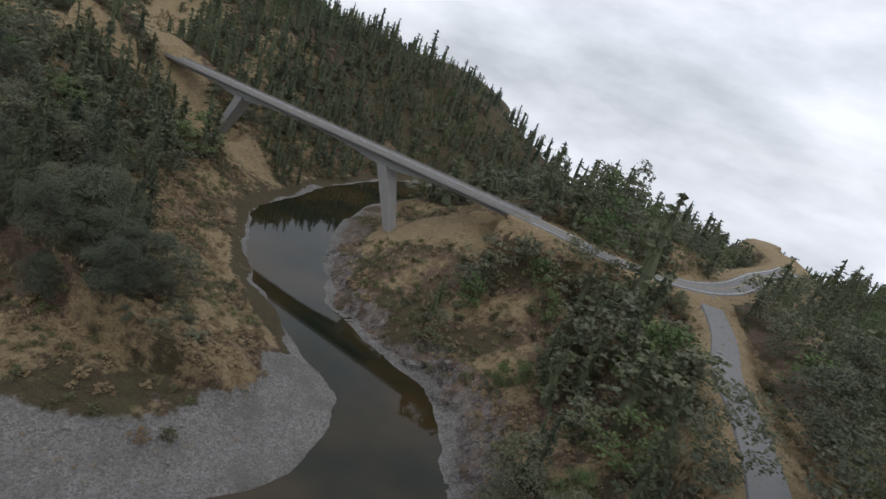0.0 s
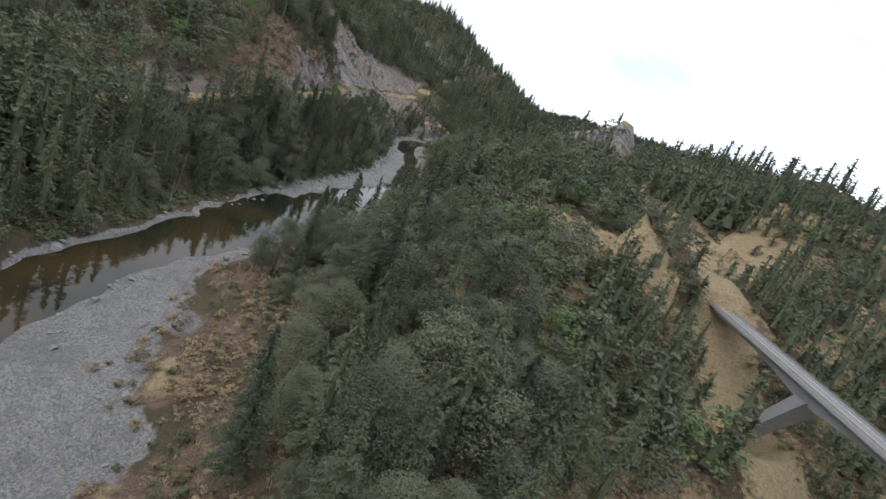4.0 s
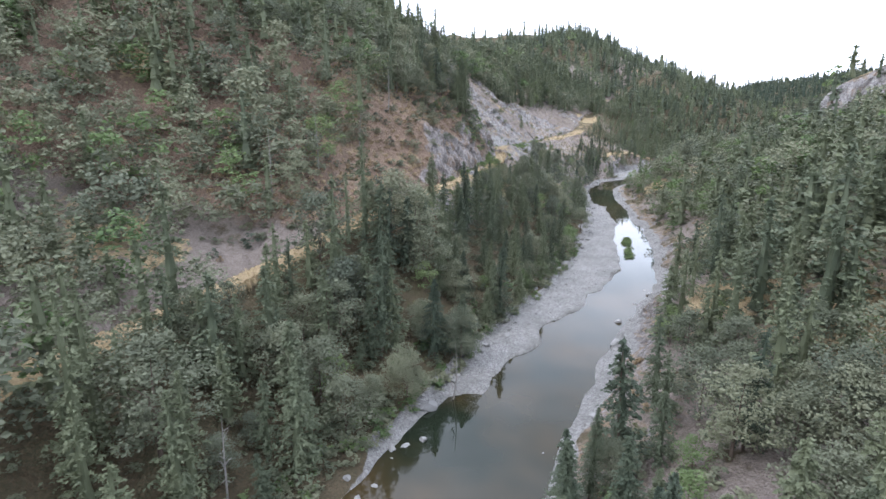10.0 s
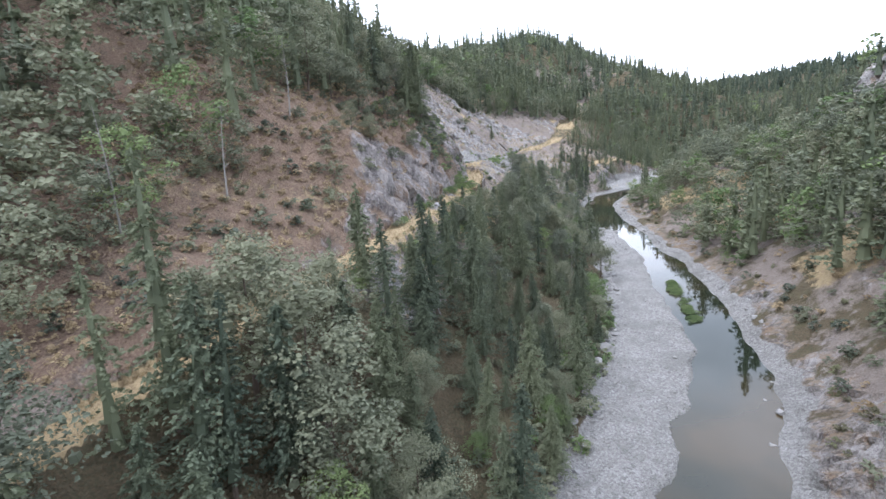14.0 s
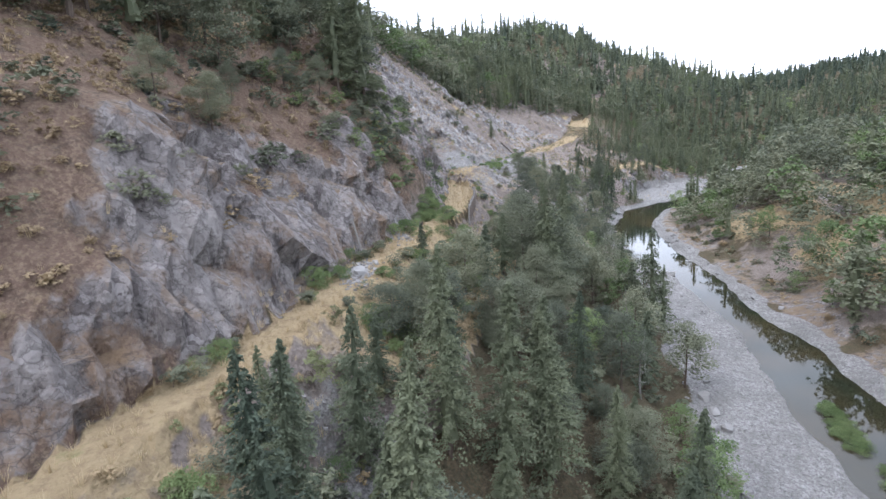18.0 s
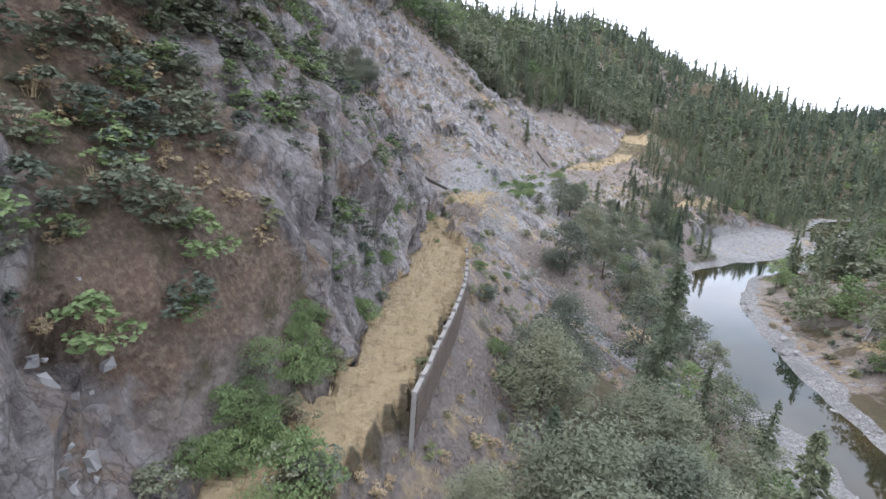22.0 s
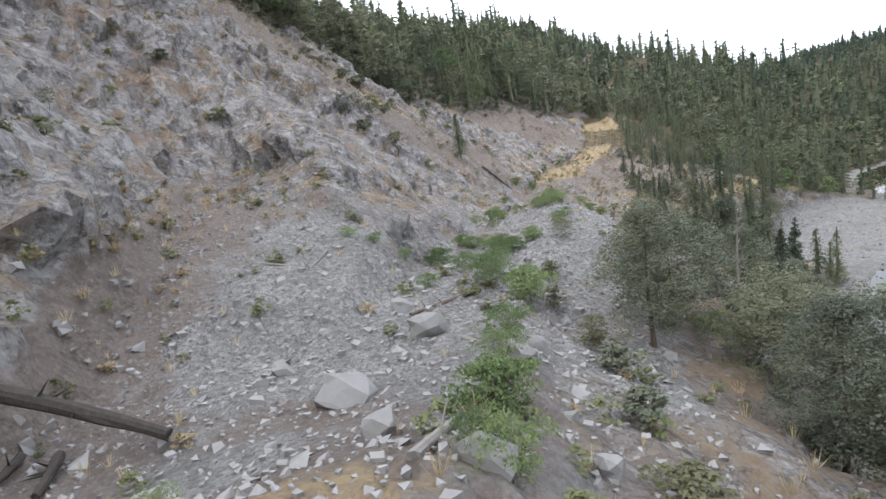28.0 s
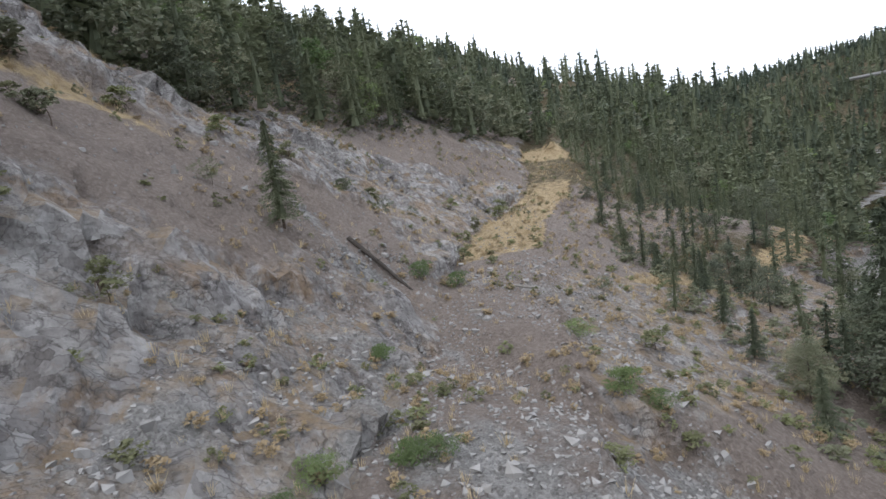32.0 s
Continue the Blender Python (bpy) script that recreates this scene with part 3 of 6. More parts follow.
def make_paint(name, c):
    m = Mat(name, rough=0.7)
    return m.base(m.mix(m.ramp(m.noise(2.5, 5, 0.7), (0.5, 0.0), (0.75, 0.6)), c, (0.2, 0.2, 0.2)))


WHITE_PAINT, YELLOW_PAINT = make_paint("white_road_paint", (0.7, 0.7, 0.68)), make_paint("yellow_road_paint", (0.55, 0.38, 0.06))

# ---- the ground: one sheet, fine along the river and coarse towards the horizon ----
def steps(lo, hi, fine, outer):
    """Grid lines: even between lo and hi, then ever wider out to the horizon."""
    mid = list(np.arange(lo, hi, fine))
    a, s = [lo], fine
    while a[-1] > -outer:
        s *= 1.055
        a.append(a[-1] - s)
    b, s = [mid[-1] + fine], fine
    while b[-1] < outer:
        s *= 1.055
        b.append(b[-1] + s)
    return np.array(a[::-1][:-1] + mid + b)


gx, gy = steps(-590 * K, 60 * K, 1.25, 4200), steps(25 * K, 175 * K, 0.8, 4200)
GX, GY = np.meshgrid(gx, gy)
sv = survey(GX, GY)
H = sv["h"]
gyy, gxx = np.gradient(H, gy, gx)
slope = np.hypot(gxx, gyy)
X, Y, E, Q = sv["x"], sv["y"], sv["e"], sv["q"]
blot = fbm(X / 30, Y / 30, 0, 61, 4)
fine_blot = fbm(X / 8, Y / 8, 0, 66, 3)
above = sv["bench"] * (Q > 5 * K)
on_bench = sv["bench"] * (np.abs(Q) < 5 * K) * (X > -606)
shoulder = sv["bench"] * (Q < -5 * K) * (Q > -14 * K) * (X < -248) * (X > -400)
slide = sstep(-356, -364, X + 10 * (Q > 0)) * sstep(-560, -520, X) * sv["bench"]
cliff_zone = above * (1 - sstep(16, 34, Q / K)) * sstep(-255, -280, X) * sstep(-660, -640, X)
near_left = (sv["d"] < 0)
grass_w = np.clip(on_bench * (X < -140) * np.where(X > -380, 1.0, np.where(X < -500, 0.3 + 0.4 * blot, 0.3 + 0.4 * blot)) + 0.55 * above * (blot > 0.1) * (1 - sstep(30, 60, Q / K)), 0, 1)
knoll = (sv["d"] > 0) * (sv["st"] < 11) * (sv["st"] > 4)
grass_w = np.maximum(grass_w, knoll * np.clip(0.62 + 0.4 * blot, 0, 1) * sstep(5, 9, E / K))
prom = (sv["d"] < 0) * (sv["st"] < 17) * (sv["st"] > 3)
grass_w = np.maximum(grass_w, prom * np.clip(0.6 + 0.4 * blot, 0, 1) * sstep(1, 4, E / K) * sstep(1.0, 1.8, H / K))
grass_w = np.maximum(grass_w, 0.9 * sstep(18, 8, np.abs(sv["dr"]) / K + 5 * blot) * (H > 15))
grass_w = np.maximum(grass_w, 0.9 * sstep(14, 6, np.abs(sv["dl"]) / K))
along = X * 0.9 + Y * 0.42
streak = fbm(along / 9 + Q / K / 60, Q / K / 34, 0, 63, 4)
streak_two = fbm(along / 13 + 40, Q / K / 16, 0, 64, 4)
slide_up = slide * (Q > 5 * K)
red = above * sstep(-372, -362, X) * sstep(-215, -235, X)
rock_w = np.clip(cliff_zone * sstep(19 + 6 * blot, 12 + 6 * blot, Q / K) * sstep(0.7, 1.2, slope) * (0.75 + 0.5 * fine_blot), 0, 1)
rock_w = np.maximum(rock_w, slide_up * (1 - sstep(44, 70, Q / K)) * np.clip(0.5 + 0.5 * streak + 0.45 * sstep(-478, -458, X) + 0.3 * sstep(14, 26, Q / K) * sstep(-465, -440, X), 0, 1))
rock_w = np.maximum(rock_w, slide * (Q < -6 * K) * np.clip(0.5 + 0.7 * streak, 0, 0.95))
rock_w = np.maximum(rock_w, sv['knob'] * sstep(0.55, 0.9, slope))
rock_w = np.maximum(rock_w, sstep(11, 2, E / K) * (E > -1) * (sv["d"] < 0) * (sv["st"] > 17) * np.clip(0.75 + 0.6 * fine_blot, 0, 1))
rock_w = np.maximum(rock_w, sstep(10, 3, E / K) * (E > -1) * knoll * np.clip(0.7 + 0.6 * fine_blot, 0, 1))
grass_w = np.where(slide > 0.5, np.clip(0.05 + 0.75 * streak_two - 0.6 * slide_up * sstep(-462, -445, X) + 0.75 * on_bench * sstep(-500, -506, X) * sstep(-534, -526, X) + 0.1 * on_bench, 0, 1), grass_w)
grass_w = np.where(red > 0.5, np.clip(-0.02 + 0.5 * streak_two, 0, 0.7), grass_w)
grass_w = np.maximum(grass_w, on_bench * (X > -380) * (X < -140))
grass_w = np.maximum(grass_w, shoulder * np.clip(0.45 + 0.6 * blot, 0, 1))
gravel_mix = shoulder * np.clip(0.2 - 0.7 * blot, 0, 0.8)
rock_w = np.maximum(rock_w, (sv['d'] < 0) * (sv['st'] > 17) * (sv['st'] < 27) * (E < 30 * K) * np.clip(0.28 + 0.7 * streak_two, 0, 0.8))
rside = (sv['d'] < 0) * (sv['st'] > 17) * (sv['st'] < 27) * (E < 45 * K)
grass_w = np.maximum(grass_w, rside * np.clip(0.42 + 0.6 * blot, 0, 0.85) * sstep(6, 12, E / K))
grass_w = np.maximum(grass_w, sv['knob'] * sstep(0.7, 0.4, slope))
soil_w = np.clip(above * 0.75 * (1 - sstep(45, 80, Q / K)) + slide * 0.8 + 0.35 * blot, 0, 1)
edge_w = 0.6 + 1.4 * fine_blot + 1.0 * (sv["st"] > 17.5) - 1.5 * (sv['d'] < 0) * (sv['st'] < 8.5) - 0.8 * (sv['d'] > 0) * (sv['st'] < 17.4)
gravel_w = np.clip(sstep(edge_w + 1.2, edge_w - 0.5, E / K), 0, 1)
bar = (sv["d"] < 0) * (sv["st"] > 8.5) * (sv["st"] < 16.5) * sstep(3.2, 1.6, H / K)
gravel_w = np.maximum(gravel_w, bar)
gravel_w = np.maximum(gravel_w, gravel_mix)
gravel_w = np.maximum(gravel_w, sv["bar"] * (E < 0))
gravel_w = np.maximum(gravel_w, sstep(1.35, 1.0, sv["spit"]))
debris = sstep(-376, -392, X) * sstep(-508, -492, X) * sv["bench"] * (Q < 13 * K) * (Q > -12 * K)
gravel_w = np.maximum(gravel_w, debris * np.clip(0.30 + 0.35 * fine_blot + 0.35 * blot, 0, 1))
gravel_w = np.maximum(gravel_w, 0.8 * sstep(2.4, 1.0, np.abs(sv["dg"]) / K) * (Q < 40 * K) * np.clip(0.8 + fine_blot, 0, 1))
green_w = np.clip(0.3 * (blot > 0.25) * (E > 4 * K) * (1 - slide), 0, 1)
grass_w = np.where((X < -498) & (Q > 5 * K) & (sv['bench'] > 0.5) & (X > -585), np.clip(0.55 * streak_two, 0, 0.6), grass_w)
soil_w = np.maximum(soil_w, 0.75 * (X < -498) * (X > -590) * above * sstep(50, 30, Q / K))
rock_w = np.maximum(rock_w, 0.95 * np.clip(0.25 + 0.75 * streak, 0, 1) * (X < -490) * (X > -600) * above * sstep(55, 30, Q / K))
soil_w = np.maximum(soil_w, 0.8 * shoulder)
soil_w = np.maximum(soil_w, rside * np.clip(0.6 + 0.4 * fine_blot, 0, 1))
rust_w = red * np.clip(0.75 - 0.3 * fine_blot, 0, 1) * np.where(X < -318, sstep(9, 14, Q / K), 1)
islet = ((0.95 * (X + 291) - 0.3 * (Y - 124.5)) / 15) ** 2 + ((0.3 * (X + 291) + 0.95 * (Y - 124.5)) / 1.9) ** 2
field = np.exp(-(((X + 180) / 46) ** 2 + ((Y - 205) / 33) ** 2)) + np.exp(-((0.956 * (X + 160) + 0.29 * (Y - 140)) / 38) ** 2 - ((0.956 * (Y - 140) - 0.29 * (X + 160)) / 11) ** 2)
grass_w = np.maximum(grass_w, sstep(0.3, 0.6, field))
grass_w = np.maximum(grass_w, 0.95 * np.exp(-(((X + 592) / 16) ** 2 + ((Y - 195) / 9) ** 2) ** 2))
bank_zone = np.maximum(knoll, prom) * sstep(1, 4, E / K) * (np.abs(sv['dl']) > 5 * K) * (np.abs(sv['dr']) > 8 * K) * (1 - sstep(0.2, 0.5, field))
rust_w = np.maximum(rust_w, bank_zone * np.clip(0.5 + 0.4 * fine_blot, 0, 1))
grass_w = np.where(bank_zone > 0.5, np.clip(0.36 + 0.35 * blot + 0.4 * fine_blot, 0, 0.9), grass_w)
mud_w = rust_w
grass_w = grass_w * np.where((X < -240) & (sv['bench'] > 0.5), 1 - sstep(0.9, 1.4, slope), 1.0)
fan_w = sv['fan']
rock_w = np.maximum(rock_w, 0.95 * above * sstep(1.5, 3.5, sv['fan_out']) * sstep(26, 14, sv['fan_out'] + 4 * blot))
rock_w = np.maximum(rock_w, 0.9 * sv['bench'] * (Q > 2.5 * K) * (X < -245) * (X > -500) * (Q < 12 * K) * sstep(0.8, 1.2, slope))
rock_w = np.where(red > 0.5, rock_w * np.clip(0.92 + 0.9 * fine_blot + 0.5 * blot - 0.35 * sstep(7, 16, Q / K), 0, 1), rock_w)
mud_w = np.maximum(mud_w, red * sstep(5, 7, Q / K) * np.clip(0.75 + 0.3 * blot, 0, 1))
rock_w = rock_w * (1 - fan_w)
grass_w = grass_w * (1 - fan_w)
soil_w = np.maximum(soil_w, 0.95 * fan_w)
gravel_w = np.maximum(gravel_w, fan_w * np.clip(0.30 + 0.5 * fine_blot, 0, 1))
# craggy relief on the rock, pushed out along the slope's normal
nx, ny, nz = -gxx, -gyy, np.ones_like(H)
nl = np.sqrt(nx * nx + ny * ny + nz * nz)
crag = sstep(0.2, 0.7, rock_w) * sstep(0.45, 1.0, slope)
warp = 2.5 * vnoise(GX / 11, GY / 11, H / 11, 70)
ridged = 1 - np.abs(fbm(GX / 10 + warp, GY / 10, H / 6, 71, 4)) * 2


def slabs(x, y, z, cell, seed):
    """Broken slabs: each nearest block is a tilted plane of its own."""
    p = np.stack([(0.9 * x + 0.42 * y) / cell, (-0.42 * x + 0.9 * y + 0.7 * z) / cell * 1.3, (z - 0.35 * x) / cell], -1)
    base = np.floor(p).astype(np.int64)
    best, out = np.full(len(p), 1e9), np.zeros(len(p))
    for a, b, c in itertools.product((-1, 0, 1), repeat=3):
        q = base + np.array((a, b, c))
        r = [lattice(q[:, 0], q[:, 1], q[:, 2], seed + k) for k in range(7)]
        off = p - q - np.stack(r[:3], -1)
        d2 = (off ** 2).sum(1)
        m = d2 < best
        best[m] = d2[m]
        out[m] = (r[3] - 0.5 + 0.9 * ((r[4] - 0.5) * off[:, 0] + (r[5] - 0.5) * off[:, 1] + (r[6] - 0.5) * off[:, 2]))[m]
    return out


slab = np.zeros_like(H)
on_rock = crag > 0.03
bend = 1.2 * fbm(GX / 6, GY / 6, H / 6, 73, 2)
slab[on_rock] = 2.6 * slabs((GX + bend)[on_rock], (GY + bend)[on_rock], H[on_rock], 8.5, 301) + 1.5 * slabs(GX[on_rock], GY[on_rock], (H + bend)[on_rock], 3.4, 311)
push = crag * (0.7 * ridged + slab + 0.4 * vnoise(GX / 1.7, GY / 1.7, H / 1.3, 77))
push = push + sstep(0.2, 0.6, soil_w) * above * 0.5 * fbm(GX / 4, GY / 4, H / 4, 78, 3)
VX, VY, VZ = GX + nx / nl * push, GY + ny / nl * push, H + nz / nl * push * 0.6
ny_, nx_ = H.shape
idx = np.arange(nx_ * ny_).reshape(ny_, nx_)
faces = np.stack([idx[:-1, :-1], idx[:-1, 1:], idx[1:, 1:], idx[1:, :-1]], -1).reshape(-1, 4)
me = mesh_from("ground", np.stack([VX, VY, VZ], -1).reshape(-1, 3), faces, smooth=False)
one = np.ones_like(H)
pale_rock = np.clip(0.3 * sstep(-340, -356, X) + 0.7 * sstep(-384, -404, X) + 0.5 * (sv['d'] < 0) + 0.25 * blot, 0.1, 1)
colour(me, "cover", np.stack([grass_w, rock_w, soil_w, pale_rock], -1))
colour(me, "cover_two", np.stack([gravel_w, green_w, mud_w, one], -1))
ground_ob = tagged(mesh_part("ground", me, GROUND), "steep valley ground of dry grass, bare rock, red soil and gravel", "ground", kind="structure")

# ---- the river: a flat sheet of water between its banks ----
wl = river_line * K
left_n = np.gradient(wl[:, :2], axis=0)
left_n = np.stack([-left_n[:, 1], left_n[:, 0]], -1) / np.linalg.norm(left_n, axis=1)[:, None]
bank = wl[:, 2:3] + 6.0
rows_ = np.concatenate([wl[:, None, :2] + left_n[:, None] * (bank * s)[:, None] for s in (-1, -0.5, 0, 0.5, 1)], 1)
wv = np.concatenate([rows_, np.zeros((*rows_.shape[:2], 1))], 2).reshape(-1, 3)
wi = np.arange(len(wl) * 5).reshape(-1, 5)
wf = np.stack([wi[:-1, :-1], wi[1:, :-1], wi[1:, 1:], wi[:-1, 1:]], -1).reshape(-1, 4)
tagged(mesh_part("water", mesh_from("water", wv, wf, smooth=True), WATER), "still dark olive river water reflecting the sky", "river", kind="structure")


def lay(px, py):
    """The height of the finished ground sheet."""
    px, py = np.atleast_1d(np.asarray(px, float)), np.atleast_1d(np.asarray(py, float))
    i = np.clip(np.searchsorted(gx, px) - 1, 0, len(gx) - 2)
    j = np.clip(np.searchsorted(gy, py) - 1, 0, len(gy) - 2)
    u, v = (px - gx[i]) / (gx[i + 1] - gx[i]), (py - gy[j]) / (gy[j + 1] - gy[j])
    return (VZ[j, i] * (1 - u) + VZ[j, i + 1] * u) * (1 - v) + (VZ[j + 1, i] * (1 - u) + VZ[j + 1, i + 1] * u) * v


def cover_at(layer, px, py):
    return layer[np.clip(np.searchsorted(gy, py), 0, len(gy) - 1), np.clip(np.searchsorted(gx, px), 0, len(gx) - 1)]

# ---- the slant-leg highway bridge ----
BW, BE = Vector((-166 * K, 183.5 * K, 28 * K)), Vector((10 * K, 124.5 * K, 28 * K))
BL = (BE - BW).length
b_dir = (BE - BW).normalized()
b_mat = Matrix.Translation(BW) @ Matrix(((b_dir.x, -b_dir.y, 0, 0), (b_dir.y, b_dir.x, 0, 0), (0, 0, 1, 0), (0, 0, 0, 1)))


def prism(sections):
    """A closed body lofted through sections, each a list of the same number of points."""
    bm = bmesh.new()
    rings = [[bm.verts.new(p) for p in s] for s in sections]
    n = len(rings[0])
    for a, b in zip(rings, rings[1:]):
        for i in range(n):
            bm.faces.new((a[i], a[(i + 1) % n], b[(i + 1) % n], b[i]))
    bm.faces.new(rings[0][::-1])
    bm.faces.new(rings[-1])
    bmesh.ops.recalc_face_normals(bm, faces=bm.faces[:])
    return bm


def box(lo, hi, bevel=0.0):
    (x0, y0, z0), (x1, y1, z1) = lo, hi
    bm = prism([[(x, y0, z0), (x, y1, z0), (x, y1, z1), (x, y0, z1)] for x in (x0, x1)])
    if bevel:
        bmesh.ops.bevel(bm, geom=bm.edges[:], offset=bevel, segments=1, affect="EDGES")
    return bm


HALF = 4.0
bridge = tagged(new("highway_bridge"), "long grey concrete highway bridge on two slanted legs", "bridge")
bridge.matrix_world = b_mat
leg_tops, leg_feet = (86 * K, 146.5 * K), (72 * K, 153.3 * K)
secs = []
for i in range(61):
    s = -6 + (BL + 12) * i / 60
    depth = 1.9 + 1.9 * sum(math.exp(-((s - a) / 14) ** 2) for a in leg_tops)
    secs.append([(s, -HALF, -0.35), (s, -HALF, 0.0), (s, HALF, 0.0), (s, HALF, -0.35), (s, HALF - 2.0, -0.75), (s, HALF - 2.2, -depth), (s, -HALF + 2.2, -depth), (s, -HALF + 2.0, -0.75)])
part("deck_girder", prism(secs), CONCRETE, bridge)
part("road_surface", box((-6, -HALF + 0.45, 0.004), (BL + 6, HALF - 0.45, 0.06)), ASPHALT, bridge)
for y in (-HALF + 0.75, HALF - 0.75):
    part("edge_line", box((-6, y - 0.08, 0.06), (BL + 6, y + 0.08, 0.066)), WHITE_PAINT, bridge)
for y in (-0.14, 0.14):
    part("centre_line", box((-6, y - 0.06, 0.06), (BL + 6, y + 0.06, 0.066)), YELLOW_PAINT, bridge)
for y in (-HALF + 0.2, HALF - 0.2):
    rail = part("barrier", prism([[(s, y - 0.18, 0), (s, y + 0.18, 0), (s, y + 0.12, 0.6), (s, y - 0.12, 0.6)] for s in (-6, BL + 6)]), CONCRETE, bridge)
    for z in (0.8, 1.0):
        part("rail", box((-6, y - 0.05, z - 0.05), (BL + 6, y + 0.05, z + 0.05)), GREY_WOOD, rail)
for top, foot, zf in ((leg_tops[0], leg_feet[0], 6.5 * K), (leg_tops[1], leg_feet[1], 11 * K)):
    zt = -3.0
    zb_ = zf - 28 * K - 2
    part("leg", prism([[(foot - 1.2, -1.9, zb_), (foot + 1.2, -1.9, zb_), (foot + 1.2, 1.9, zb_), (foot - 1.2, 1.9, zb_)],
                       [(top - 2.0, -2.7, zt), (top + 2.0, -2.7, zt), (top + 2.0, 2.7, zt), (top - 2.0, 2.7, zt)]]), CONCRETE, bridge)
for s in (-4.5, BL + 4.5):
    part("abutment", box((s - 2, -HALF + 0.3, -9), (s + 2, HALF - 0.3, -0.4)), CONCRETE, bridge)


# ---- roads ----
def strip(line, half, lift, lo=0, hi=None):
    p = line[lo:hi] * K
    t = np.gradient(p[:, :2], axis=0)
    n = np.stack([-t[:, 1], t[:, 0]], -1) / np.linalg.norm(t, axis=1)[:, None]
    v = []
    for a, m in zip(p, n):
        for s, dz in ((-half - 0.5, -0.7), (-half, 0), (half, 0), (half + 0.5, -0.7)):
            v.append((a[0] + m[0] * s, a[1] + m[1] * s, a[2] + lift + dz))
    i = np.arange(len(v)).reshape(-1, 4)
    f = np.stack([i[:-1, :-1], i[1:, :-1], i[1:, 1:], i[:-1, 1:]], -1).reshape(-1, 4)[:, ::-1]
    return mesh_from("road", v, f)


k_w, k_e = int(np.searchsorted(road_st, 4.0)), int(np.searchsorted(road_st, 6.0))
for lo, hi in ((0, k_w + 1), (k_e, int(np.searchsorted(road_st, 11.0)))):
    tagged(mesh_part("road", strip(road_line, 3.9, 0.10, lo, hi), ASPHALT), "grey asphalt two-lane highway on the hillside", "road", kind="structure")
for off, mat, label in ((-3.2, WHITE_PAINT, "white edge line of the highway"), (3.2, WHITE_PAINT, "white edge line of the highway"), (0.0, YELLOW_PAINT, "yellow centre line of the highway")):
    for lo, hi in ((0, k_w + 1), (k_e, int(np.searchsorted(road_st, 11.0)))):
        t = np.gradient(road_line[:, :2], axis=0)
        shifted = road_line + np.concatenate([np.stack([-t[:, 1], t[:, 0]], -1) / np.linalg.norm(t, axis=1)[:, None] * off / K, np.zeros((len(t), 1))], 1)
        tagged(mesh_part("lane_marking", strip(shifted, 0.08, 0.115, lo, hi), mat), label, "road marking", kind="structure")
tagged(mesh_part("road", strip(lane_line, 2.6, 0.10), ASPHALT), "narrow grey asphalt lane along the ridge", "road", kind="structure")

# ---- trees ----
def diamonds(c, size, normal_bias, r, droop=0.0, along=None):
    """Small leaf sprays at the points c: four-cornered, each turned its own way."""
    n = len(c)
    a = r.uniform(0, 2 * np.pi, n)
    u = np.stack([np.cos(a), np.sin(a), r.normal(-droop, 0.35, n)], -1)
    if along is not None:
        u[:, :2] = u[:, :2] * 0.75 + along
    u /= np.linalg.norm(u, axis=1)[:, None]
    up = np.stack([r.normal(0, 0.45, n), r.normal(0, 0.45, n), np.ones(n)], -1) + normal_bias
    v = np.cross(up, u)
    v /= np.linalg.norm(v, axis=1)[:, None] + 1e-9
    s = (size * r.uniform(0.6, 1.35, n))[:, None]
    w = np.cross(u, v) * s * 0.18
    return np.stack([c - u * s * 0.6, c + v * s * 0.42 + w, c + u * s * 0.75, c - v * s * 0.42 + w], 1).reshape(-1, 3)


def fir_points(r, height, spread, n_br, per, blunt=0.8):
    """Points along the drooping boughs of a conifer."""
    out = []
    for _ in range(n_br):
        t = r.uniform(0, 1) ** 0.85
        z = height * (0.10 + 0.89 * t)
        reach = spread * (1 - t) ** blunt * r.uniform(0.6, 1.12) + 0.35
        a = r.uniform(0, 2 * np.pi)
        k = max(2, int(per * (0.35 + reach / spread)))
        f = r.uniform(0.25, 1.0, k)
        side = r.normal(0, 0.10, k) * reach * f
        out.append(np.stack([np.cos(a) * reach * f - np.sin(a) * side, np.sin(a) * reach * f + np.cos(a) * side, z - 0.28 * reach * f ** 1.5 + r.normal(0, 0.12, k)], -1))
    return np.concatenate(out)


def block(c, size, r):
    """The dense inside of a clump: a small tilted block of six faces."""
    p = np.array([(x, y, z) for z in (-1, 1) for y in (-1, 1) for x in (-1, 1)], float) * size * r.uniform(0.08, 0.2, (8, 3)) * np.array((1, 1, 0.75))
    a = r.uniform(0, 1.57)
    p = np.stack([p[:, 0] * math.cos(a) - p[:, 1] * math.sin(a), p[:, 0] * math.sin(a) + p[:, 1] * math.cos(a), p[:, 2]], -1) + c
    return np.concatenate([p[list(q)] for q in ((0, 2, 3, 1), (4, 5, 7, 6), (0, 1, 5, 4), (2, 6, 7, 3), (0, 4, 6, 2), (1, 3, 7, 5))])


